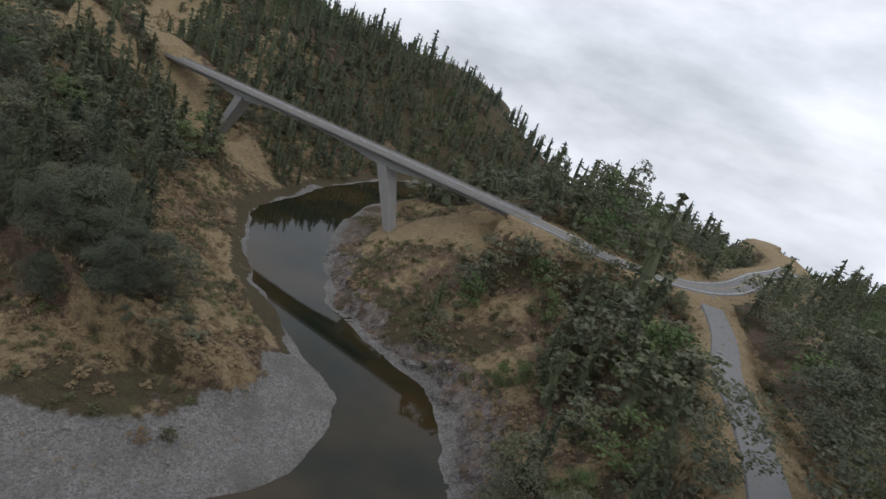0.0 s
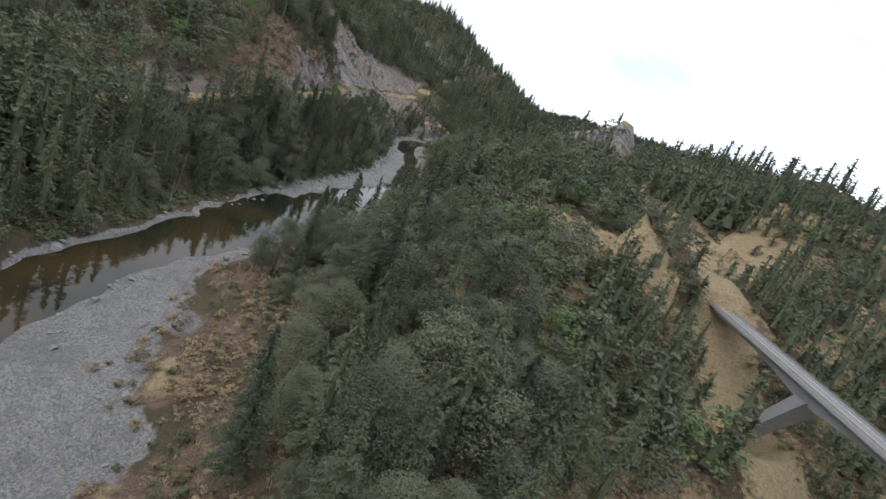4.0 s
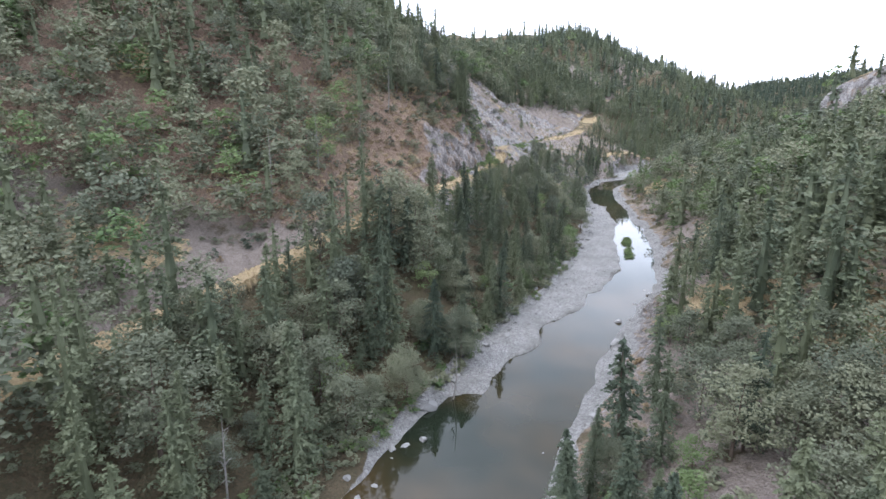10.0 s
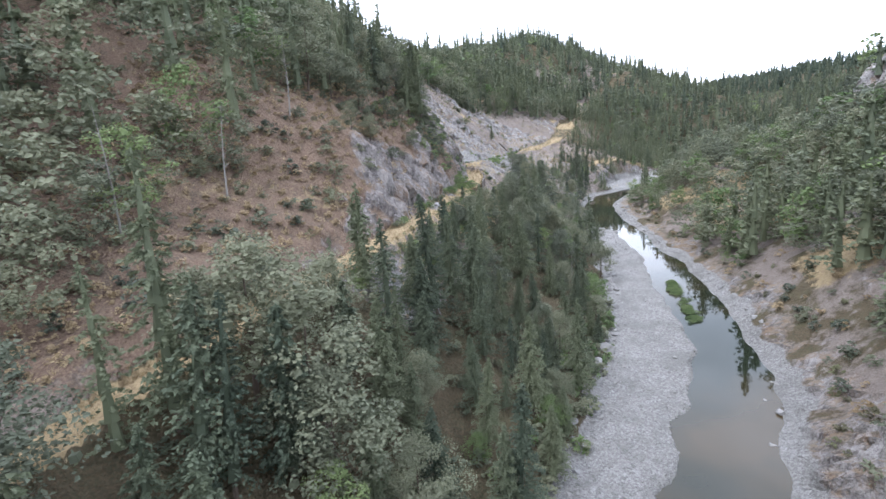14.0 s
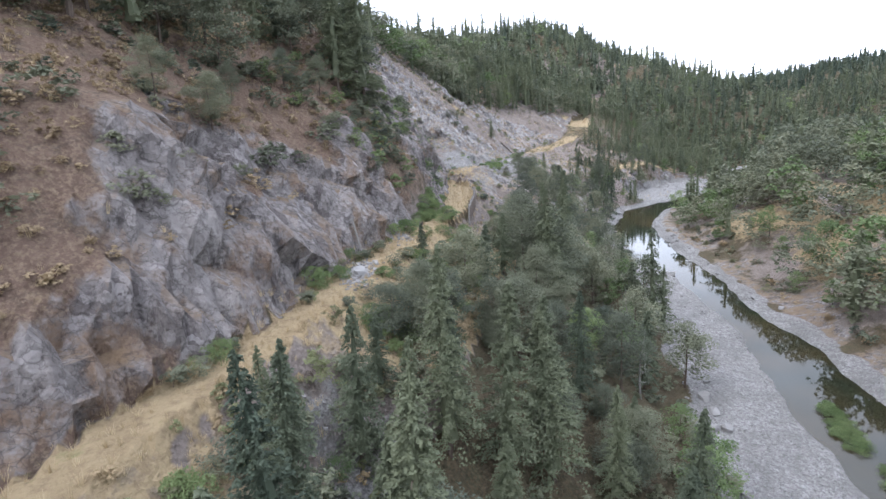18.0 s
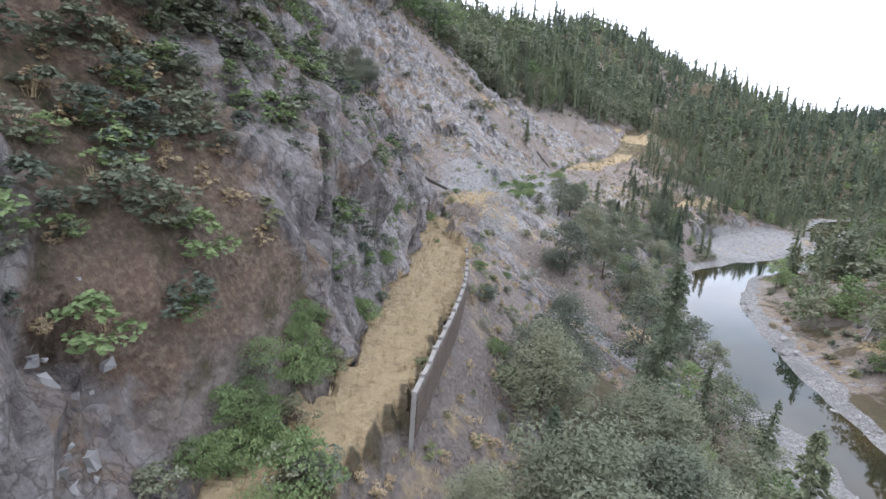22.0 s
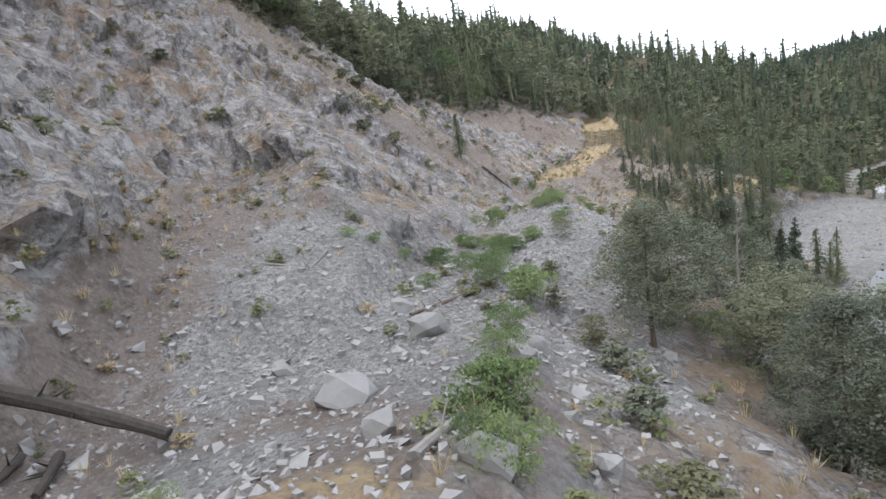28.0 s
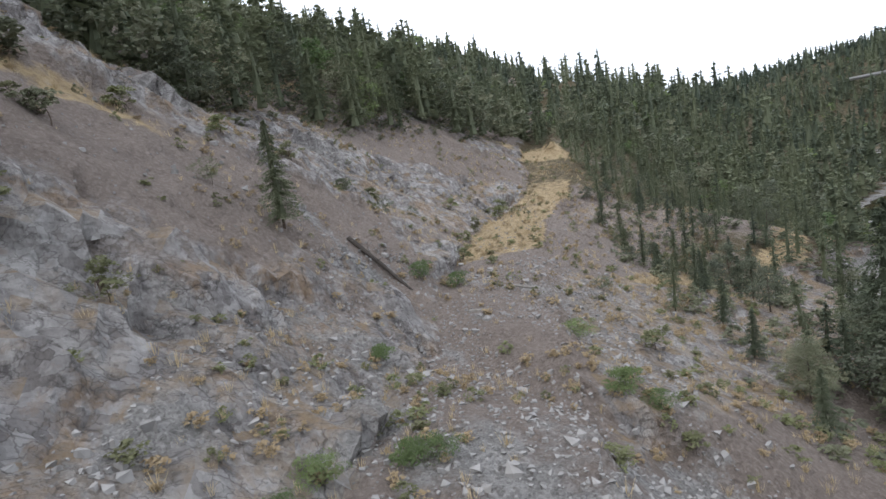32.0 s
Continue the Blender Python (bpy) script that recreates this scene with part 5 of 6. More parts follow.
ux, uy, ur = grow(3.6, -620, 90, -20, 260, 33)
us = survey(ux, uy)
uz = lay(ux, uy)
ud, _ = forest(us, ur)
roll = ur.uniform(0, 1, len(ux))
e_, q_, x_ = us["e"] / K, us["q"] / K, us["x"]
cor = np.abs(nearest(ux / K, uy / K, *curve_points(CORRIDOR))[0])
main_left = us["bench"] > 0.5
understory = (ud > 0.3) & (roll < 0.8) & (cor < 60) & (e_ > 0.8)
woods_ = understory & (clear_of_path(ux, uy, uz + 3))
nearby = np.min([np.sqrt((ux - c[0]) ** 2 + (uy - c[1]) ** 2 + (uz - c[2]) ** 2) for c in path_xyz], axis=0) < 36
for near_, temps_ in ((True, fine_temps), (False, bush_temps)):
    m = woods_ & (nearby == near_)
    scatter("undergrowth", "low green undergrowth between the trees", "undergrowth", ux[m], uy[m], uz[m], ur.uniform(1.2, 3.0, m.sum()), temps_, OAK, 34)
skirt = (us["d"] < 0) & (us["st"] > 6) & (us["st"] < 17) & (uz > 1.6) & (e_ > 2) & (uz < 17) & (ud < 0.75)
knoll_b = (us["d"] > 0) & (us["st"] > 5) & (us["st"] < 11) & (e_ > 4) & (e_ < 60) & (np.abs(us["dr"]) > 8) & (np.abs(us["dl"]) > 6)
upslope = main_left & (q_ > 7) & (ud < 0.4) & (x_ > -372) & (cover_at(rock_w, ux, uy) < 0.55)
rbank = (us["d"] < 0) & (us["st"] > 17) & (us["st"] < 26) & (e_ > 4) & (ud < 0.6)
dry = ((skirt & (roll < 0.95)) | (knoll_b & (roll < 0.6)) | (upslope & (roll < 0.4)) | (rbank & (roll < 0.95))) & (us["spit"] > 1.3)
dry &= clear_of_path(ux, uy, uz + 2)
half = ur.uniform(0, 1, len(ux)) < np.where(knoll_b, 0.5, np.where(skirt, 0.75, 0.45))
shrubs = main_left & (q_ > 8) & (ud < 0.5) & (x_ > -368) & (roll < np.interp(x_, [-368, -355, -335, -322, -300, -280, -230], [0.1, 0.6, 0.75, 0.5, 0.5, 0.85, 0.9])) & (q_ > np.where(x_ < -325, 6, 9))
shrubs |= rbank & (us['spit'] > 1.4) & (e_ > 5) & (ur.uniform(0, 1, len(ux)) < 0.3)
shrubs &= clear_of_path(ux, uy, uz + 4)
for near_, temps_ in ((True, fine_temps), (False, bush_temps)):
    m = shrubs & (nearby == near_)
    scatter("shrubs", "grey-green shrubs scattered over the red slope", "shrubs", ux[m], uy[m], uz[m], ur.uniform(1.3, 4.2, m.sum()), temps_, OAK, 38)
dry &= ~shrubs
bx, by, br_ = grow(1.5, -290, -60, -5, 125, 39)
bs = survey(bx, by)
bm_ = (bs['d'] > 0) & (bs['e'] > 0.7 * K) & (bs['e'] < 7 * K) & (bs['st'] > 12.5) & (bs['st'] < 20.5) & (br_.uniform(0, 1, len(bx)) < 0.75)
for half_, mat_, label_ in ((0, OAK, "grey-green bushes hanging over the river bank"), (1, BRIGHT, "fresh green bushes on the river bank")):
    m = bm_ & ((br_.uniform(0, 1, len(bx)) < 0.3) == bool(half_))
    scatter("shrubs", label_, "shrubs", bx[m], by[m], lay(bx[m], by[m]), br_.uniform(1.2, 3.2, m.sum()), bush_temps, mat_, 71 + half_)
scatter("dry_brush", "brown dry brush covering the bank", "brush", ux[dry & half], uy[dry & half], uz[dry & half], ur.uniform(0.9, 2.6, (dry & half).sum()), bush_temps, DRY, 35)
scatter("brush", "olive green brush on the slopes", "brush", ux[dry & ~half], uy[dry & ~half], uz[dry & ~half], ur.uniform(0.9, 2.6, (dry & ~half).sum()), bush_temps, BRUSH, 36)

tx, ty, tr_ = grow(1.0, -395, -150, 20, 110, 41)
ts = survey(tx, ty)
tm = (ts["bench"] > 0.5) & (np.abs(ts["q"]) < 5.6 * K) & (tr_.uniform(0, 1, len(tx)) < 0.85)
scatter("dry_grass", "pale straw grass on the old road", "grass", tx[tm], ty[tm], lay(tx[tm], ty[tm]), tr_.uniform(0.35, 0.75, tm.sum()), tuft_temps, STRAW, 42, 0.05)
tx, ty, tr_ = grow(2.3, -620, 80, 20, 230, 43)
tg_ = cover_at(grass_w, tx, ty)
tm = (tg_ > 0.45) & (tr_.uniform(0, 1, len(tx)) < 0.6) & (np.abs(survey(tx, ty)["q"]) > 5.6 * K)
scatter("dry_grass", "pale straw grass on the open slopes", "grass", tx[tm], ty[tm], lay(tx[tm], ty[tm]), tr_.uniform(0.5, 1.0, tm.sum()), tuft_temps, STRAW, 44, 0.05)

tx, ty, tr_ = grow(1.25, -610, -246, 45, 205, 45)
tq, tx_ = cover_at(sv["q"], tx, ty) / K, tx / K
clump = fbm(tx_ / 7, ty / K / 7, 0, 47, 3)
open_slope = ((cover_at(slide, tx, ty) > 0.4) & (tq < 60) & (tq > -30)) | (cover_at(shoulder, tx, ty) > 0.5) | ((tx_ < -495) & (tq > -16) & (tq < 50) & (cover_at(sv['bench'], tx, ty) > 0.5))
clump = clump + 0.6 * (tx_ > -372)
tm = open_slope & (tr_.uniform(0, 1, len(tx)) < np.clip(0.36 + 0.6 * clump, 0.05, 0.8) * np.where((tx_ > -450) & (tx_ < -376) & (np.abs(tq) < 14), 0.2, 1.0))
scatter("dry_grass", "tufts of dry grass on the bare slope", "grass", tx[tm], ty[tm], lay(tx[tm], ty[tm]), tr_.uniform(0.35, 0.8, tm.sum()), tuft_temps, STRAW, 48, 0.05)
tm = open_slope & (tr_.uniform(0, 1, len(tx)) < np.clip(0.16 + 0.34 * clump, 0.03, 0.45) * np.where((tx_ > -450) & (tx_ < -376) & (np.abs(tq) < 14), 0.1, 1.0))
scatter("dry_brush", "low brown brush on the bare slope", "brush", tx[tm], ty[tm], lay(tx[tm], ty[tm]), tr_.uniform(0.4, 1.1, tm.sum()), bush_temps, DRY, 49)
tm = open_slope & (tr_.uniform(0, 1, len(tx)) < np.clip(0.06 + 0.28 * clump, 0.02, 0.3))
scatter("brush", "low olive brush on the bare slope", "brush", tx[tm], ty[tm], lay(tx[tm], ty[tm]), tr_.uniform(0.5, 1.4, tm.sum()), bush_temps, BRUSH, 50)
# rust-coloured bracken and dry brush on the red slope over the cliff
tx, ty, tr_ = grow(1.5, -364, -316, 60, 90, 40)
tq = cover_at(sv["q"], tx, ty) / K
tm = (tq > 5.5) & (tq < 19) & (tr_.uniform(0, 1, len(tx)) < 0.68 + 0.45 * fbm(tx / 9, ty / 9, 0, 39, 3)) & (cover_at(sv["bench"], tx, ty) > 0.5)
for half_, mat_, label_ in ((0, OAK, "green shrubs hanging on the cliff"), (1, BRIGHT, "fresh green shrubs hanging on the cliff")):
    m = tm & ((tr_.uniform(0, 1, len(tx)) < 0.4) == bool(half_))
    scatter("shrubs", label_, "shrubs", tx[m], ty[m], lay(tx[m], ty[m]), tr_.uniform(1.0, 3.0, m.sum()), fine_temps, mat_, 37 + half_, -0.2)
tx, ty, tr_ = grow(1.35, -372, -205, 5, 85, 46)
tq = cover_at(sv["q"], tx, ty) / K
clump = fbm(tx / K / 8, ty / K / 8, 0, 48, 3)
redd = (cover_at(red, tx, ty) > 0.5) & (tq > 7) & (tq < 45) & (cover_at(rock_w, tx, ty) < 0.6)
tm = redd & (tr_.uniform(0, 1, len(tx)) < np.clip(0.5 + 0.5 * clump, 0.15, 0.9))
scatter("dry_brush", "rusty dry brush over the cliff", "brush", tx[tm], ty[tm], lay(tx[tm], ty[tm]), tr_.uniform(0.6, 1.7, tm.sum()), bush_temps, DRY, 56)
tm = redd & (tr_.uniform(0, 1, len(tx)) < 0.35)
scatter("dry_grass", "straw grass over the cliff", "grass", tx[tm], ty[tm], lay(tx[tm], ty[tm]), tr_.uniform(0.4, 0.9, tm.sum()), tuft_temps, STRAW, 59, 0.05)
# dry brush covering the banks below the bridge
tx, ty, tr_ = grow(1.5, -225, 60, 30, 225, 60)
tsv = survey(tx, ty)
bank_ = (tsv["e"] > 3 * K) & (np.abs(tsv["dl"]) > 4 * K) & (np.abs(tsv["dr"]) > 6 * K) & (tsv["h"] > 2.2) & ((tsv["d"] > 0) & (tsv["st"] > 4) & (tsv["st"] < 11) | (tsv["d"] < 0) & (tsv["st"] > 3.5) & (tsv["st"] < 16) & ((tsv["h"] < 27) | (cover_at(field, tx, ty) > 0.25)) & ((tsv["st"] < 8.5) | (tsv["h"] > 4)))
clump = fbm(tx / K / 9, ty / K / 9, 0, 49, 3)
tm = bank_ & (tr_.uniform(0, 1, len(tx)) < np.where(cover_at(field, tx, ty) > 0.4, 0.3 + 0.4 * clump, 0.85))
warm = clump + tr_.normal(0, 0.3, len(tx)) > 0.0
scatter("dry_brush", "brown dry brush covering the bank", "brush", tx[tm & warm], ty[tm & warm], lay(tx[tm & warm], ty[tm & warm]), tr_.uniform(0.7, 1.9, (tm & warm).sum()), bush_temps, DRY, 66)
olive = ~warm & (tr_.uniform(0, 1, len(tx)) < 0.5)
warm |= olive
scatter("brush", "olive green brush on the river bank", "brush", tx[tm & olive], ty[tm & olive], lay(tx[tm & olive], ty[tm & olive]), tr_.uniform(0.7, 2.2, (tm & olive).sum()), bush_temps, BRUSH, 68)
scatter("dry_grass", "dry straw grass on the river bank", "grass", tx[tm & ~warm], ty[tm & ~warm], lay(tx[tm & ~warm], ty[tm & ~warm]), tr_.uniform(0.7, 1.4, (tm & ~warm).sum()), tuft_temps, STRAW, 67, 0.05)


# ---- stones ----
def stone_mesh(r, name="boulder", rough=0.22, levels=2):
    bm = bmesh.new()
    bmesh.ops.create_icosphere(bm, subdivisions=levels, radius=1.0)
    cuts = [(Vector(r.normal(0, 1, 3)).normalized(), r.uniform(0.4, 0.72)) for _ in range(11)]
    for v in bm.verts:
        for c, far in cuts:
            k = v.co.dot(c)
            if k > far:
                v.co -= c * (k - far)
        v.co *= 1 + rough * noise.noise(v.co * 1.7 + Vector((r.uniform(0, 9), 0, 0)) * 0)
    me = bpy.data.meshes.new(name)
    bm.to_mesh(me)
    bm.free()
    me.materials.append(STONE)
    return me


boulder_meshes = [stone_mesh(r1) for _ in range(6)]


def stone_temp():
    """A small angular stone of quads."""
    p = np.array([(x, y, z) for z in (-1, 1) for y in (-1, 1) for x in (-1, 1)], float) * r1.uniform(0.2, 0.85, (8, 3)) + r1.normal(0, 0.12, (8, 3))
    f = [(0, 1, 3, 2), (4, 6, 7, 5), (0, 4, 5, 1), (2, 3, 7, 6), (0, 2, 6, 4), (1, 5, 7, 3)]
    return np.concatenate([p[list(q)] for q in f])


stone_temps = [stone_temp() for _ in range(8)]


def stones(label, px, py, sizes, seed):
    z = lay(px, py)
    return scatter("stones", label, "stones", px, py, z, sizes, stone_temps, STONE, seed, 0.05)


sx, sy, sr = grow(1.9, -620, 60, 0, 260, 51)
ss = survey(sx, sy)
g = cover_at(gravel_w, sx, sy)
sz = lay(sx, sy)
on = (g > 0.5) & (sz > -0.1) & (sr.uniform(0, 1, len(sx)) < 0.75) & (np.abs(ss["e"]) < 60 * K)
size_ = np.clip(np.exp(sr.normal(-1.35, 0.45, len(sx))), 0, 0.6)
stones("grey river cobbles on the gravel bars", sx[on], sy[on], size_[on], 52)
sx, sy, sr = grow(0.45, -500, -374, 78, 150, 53)
db = cover_at(0.9 * fan_w * np.clip(0.65 + 0.8 * fine_blot, 0, 1) + debris * np.clip(0.75 + 0.7 * fine_blot, 0, 1) + 0.8 * sstep(3.5, 1.5, np.abs(sv["dg"]) / K), sx, sy)
on = (db > 0.3) & (sr.uniform(0, 1, len(sx)) < 0.85)
stones("broken grey rock rubble on the slide", sx[on], sy[on], np.clip(np.exp(sr.normal(-2.05, 0.5, on.sum())), 0.05, 0.6), 54)
sx, sy, sr = grow(0.8, -545, -374, 60, 190, 57)
on = (cover_at(slide, sx, sy) > 0.5) & (sr.uniform(0, 1, len(sx)) < 0.35) & (cover_at(sv["q"], sx, sy) < 40 * K)
stones("loose stones on the bare slope", sx[on], sy[on], np.clip(np.exp(sr.normal(-2.1, 0.55, on.sum())), 0.05, 0.5), 58)


def boulder(x, y, size, flat=0.7, k=None, turn=None, label="pale grey boulder", group=""):
    i = int(r1.integers(6)) if k is None else k
    ob = tagged(new("boulder", boulder_meshes[i]), label, "rock", group)
    z = float(lay(x, y)[0])
    ob.matrix_world = pose(x, y, max(z, -0.3) + size * flat * 0.25, r1.uniform(-15, 15), r1.uniform(-15, 15), r1.uniform(0, 360) if turn is None else turn) @ Matrix.Diagonal((size, size * r1.uniform(0.65, 0.95), size * flat, 1))
    return ob


# boulders along the left bank and in the shallows
n_b = 0
for i in range(len(river_line)):
    if not 14.2 < river_st[i] < 24.5:
        continue
    for _ in range(4):
        side = 1 if r1.uniform() < 0.62 else -1
        j = min(i + 1, len(river_line) - 1)
        p = river_line[i] + (river_line[j] - river_line[i]) * r1.uniform()
        t = river_line[j] - river_line[i - 1]
        nn = np.array((-t[1], t[0])) / np.hypot(t[0], t[1])
        o = side * (p[2] + r1.normal(-0.2, 1.3))
        boulder((p[0] + nn[0] * o) * K, (p[1] + nn[1] * o) * K, float(np.exp(r1.normal(-0.15, 0.45))), 0.65, label="pale grey boulder at the water's edge", group="boulders along the river")
        n_b += 1
# the largest blocks on the slide
for x, y, size in ((-405.5, 99.5, 1.5), (-411.5, 103.4, 1.35), (-415.5, 102.6, 1.0), (-400, 101, 0.8), (-402, 104.5, 1.1), (-404, 106, 0.9), (-399, 95, 0.7), (-407, 107.5, 0.8), (-396, 103, 1.0), (-398, 106.5, 0.7), (-420, 104, .6), (-394, 100, .7), (-392, 105, .8), (-409, 97, .7)):
    boulder(x * K, y * K, size * K, 0.8, label="angular grey block fallen on the slide", group="blocks on the slide")
# a heap of fallen rock on the old road
for k in range(46):
    a, b = r1.normal(0, 1), r1.normal(0, 1)
    boulder((-297 + a * 2.0) * K, (73.0 + b * 0.7) * K, float(np.exp(r1.normal(-1.05, 0.45))), 0.7, label="broken rock fallen on the old road", group="rockfall on the old road")
for x, y, size in ((-311.3, 78.1, 0.5), (-309.9, 78.6, 0.5), (-316, 77, 0.4), (-317, 76.4, 0.45), (-314.8, 76.8, 0.3), (-315.5, 75.9, 0.35), (-318, 77, 0.3), (-313.8, 76.0, 0.3), (-316.5, 78, 0.25)):
    boulder(x * K, y * K, size * K, 0.7, label="pale grey rock lying on the old road", group="rockfall on the old road")
a_, b_ = r1.normal(0, 1, 420), r1.normal(0, 1, 420)
stones("broken rock rubble at the foot of the cliff", (np.where(np.arange(420) < 240, -297.5, -315.5) + a_ * 2.6) * K, (np.where(np.arange(420) < 240, 73.0, 77.4) + b_ * 0.8) * K, np.clip(np.exp(r1.normal(-1.5, 0.5, 420)), 0, 0.5), 70)

# ---- bushes on the slide and by the old road ----
r2 = np.random.default_rng(61)


def bushes(key, kinds, squash, rows):
    """Bushes of one kind, each row its place in the plan and its height."""
    for x, y, h in rows:
        k = int(r2.integers(kinds))
        plant(key, k, x * K, y * K, float(lay(x * K, y * K)[0]) - 0.1, h * r2.uniform(0.9, 1.25) / protos[key][k][2], r2.uniform(0, 360), squash=squash)


# by the end of the old road and in the ravine
bushes("willow", 3, 0.85, ((-368, 86.5, 1.8), (-369.8, 87.2, 2), (-371, 88.5, 2), (-373.5, 89, 2.2), (-366, 85.8, 1.6), (-364, 85, 1.7), (-391, 92.8, 1.6), (-393.5, 93.5, 1.5), (-389, 92, 1.5), (-397, 96, 1.2)))
# along the outer edge of the rubble fan
bushes("willow", 3, 0.9, ((-418.7, 108.6, 3), (-423.2, 107.7, 2.6), (-415.8, 109.8, 2.6), (-421, 109.5, 2.8), (-425.5, 109, 2.4), (-431.7, 107.2, 2), (-408.8, 106.8, 2), (-400, 104.5, 2), (-399.4, 104, 1.8), (-404, 105.4, 1.8), (-420.5, 104.8, 1.3),
                          (-426.9, 103.9, 1.2), (-425.4, 101.9, 1.2), (-425.5, 100.2, 1.2), (-396.6, 103, 1.4), (-396.1, 103.5, 1.6), (-428.6, 133.8, 3), (-415.6, 121.2, 3), (-424.5, 135.1, 3.2)))
# on the bench beyond the fan
bushes("willow", 3, 0.9, ((-446.1, 122.9, 2.4), (-445.1, 121.6, 2.4), (-450.2, 124.5, 1.8), (-448.7, 124.7, 2), (-444.7, 120.9, 2.2), (-446.4, 123.7, 2), (-448.5, 115.9, 2.0), (-451.6, 114.8, 1.5), (-446.5, 116.8, 2.0), (-466.7, 121.2, 1.6), (-465.1, 119.8, 1.4), (-460.9, 121.3, 1.4),
                          (-466.8, 126, 1.8), (-467.1, 124.8, 1.4), (-480.9, 140.7, 2), (-472.1, 138.5, 2), (-470.9, 139.8, 1.6), (-450.4, 138, 2.4), (-448.8, 137.6, 2.4), (-462, 149.3, 2), (-495.6, 133.1, 2), (-495.6, 136.6, 2), (-479.6, 126, 1.6)))
# a thicket by the foot of the fan's far side
bushes("willow", 3, 0.9, ((-431.1, 111.8, 2.0), (-433.5, 110.5, 1.8), (-430.3, 113.3, 2.0), (-431.8, 115.5, 1.8), (-432.4, 113.2, 2.0), (-434.9, 110, 1.4), (-432.2, 112.4, 2.0), (-436.3, 119.7, 1.6), (-438.4, 121.3, 1.6), (-442.9, 115, 1.3), (-434, 112, 1.8)))
# dark bushes high on the bare slope
bushes("brush", 4, 1.0, ((-473.1, 101.2, 4), (-476.3, 103.3, 4), (-481.3, 105.8, 4), (-477, 105.2, 3.4), (-469.6, 103.7, 4.2), (-476.4, 108.7, 3.6), (-475, 113.2, 3.2), (-493, 117.1, 3.2), (-487.9, 108.6, 3), (-488, 107.2, 2), (-492.6, 102.3, 4), (-495.4, 105, 4.2),
                         (-499, 111, 2.6), (-504, 118, 3), (-510, 124, 3), (-516, 130, 3.4), (-521, 134, 2.6), (-512, 134, 2.6), (-506, 141, 2.4), (-518, 146, 2.6), (-525, 150, 3), (-530, 148, 3), (-535, 158, 3), (-540, 160, 3.4), (-520, 139, 2.4)))
# along the outer slope and above the fan
bushes("brush", 4, 0.85, ((-465, 133, 2), (-459, 132, 2.2), (-452, 131, 2.4), (-447, 129, 2.4), (-469, 140, 2), (-481, 147, 2.4), (-492, 150, 2.6), (-411, 112, 2.6), (-407, 111, 2.2), (-402, 109.5, 2.2), (-397, 108, 2), (-418, 112, 2.4), (-423, 114, 2.4), (-430, 118, 2.6), (-434, 119.5, 2.4),
                          (-390, 108, 2), (-385, 104, 1.8), (-378, 100, 1.8), (-374, 97.5, 1.6), (-370, 96, 1.6), (-366, 95, 1.8), (-372, 103, 2), (-367, 101, 2.2), (-450, 88, 2.6), (-442, 80, 2.8), (-455, 82, 3), (-436, 78, 2), (-430, 80, 2.6), (-421, 82, 2), (-413, 80, 2.2)))
# green growth along the foot of the cliff and on the outer edge of the old road
for k in range(190):
    x = r2.uniform(-364, -275)
    foot = r2.uniform() < (0.85 if x < -318 else 0.35)
    b = np.interp(-x, -bench_line[:, 0], bench_line[:, 1])
    y = b + (r2.uniform(-3.6, -1.6) - float(np.interp(x, [-357, -339, -318, -300], [1.0, -1.5, -1.5, 0.6])) if foot else r2.uniform(4.2, 9))
    if not foot and -348 < x < -322:
        y += 1.5
    kind_ = "willow" if r2.uniform() < (0.6 if foot else 0.3) else "brush"
    i = int(r2.integers(3))
    plant(kind_, i, x * K, y * K, float(lay(x * K, y * K)[0]) - 0.15, r2.uniform(0.9, 2.3) / protos[kind_][i][2], r2.uniform(0, 360))
# bushes between the old road and the trees below it
for k in range(120):
    x = r2.uniform(-322, -243)
    b = float(np.interp(-x, -bench_line[:, 0], bench_line[:, 1]))
    y = b + r2.uniform(1.6, 8.5)
    kind_ = "willow" if r2.uniform() < 0.25 else "brush"
    i = int(r2.integers(3))
    plant(kind_, i, x * K, y * K, float(lay(x * K, y * K)[0]) - 0.15, r2.uniform(1.2, 3.0) / protos[kind_][i][2], r2.uniform(0, 360))
# the green islet in the gravel
for k in range(90):
    u, v = r2.uniform(-14, 14), r2.normal(0, 0.7)
    i = int(r2.integers(3))
    x, y = -291 + 0.95 * u - 0.3 * v, 124.5 - 0.3 * u + 0.95 * v
    plant("willow", i, x * K, y * K, max(float(lay(x * K, y * K)[0]), -0.2) - 0.1, r2.uniform(1.0, 1.8) / protos["willow"][i][2], r2.uniform(0, 360), squash=0.75)


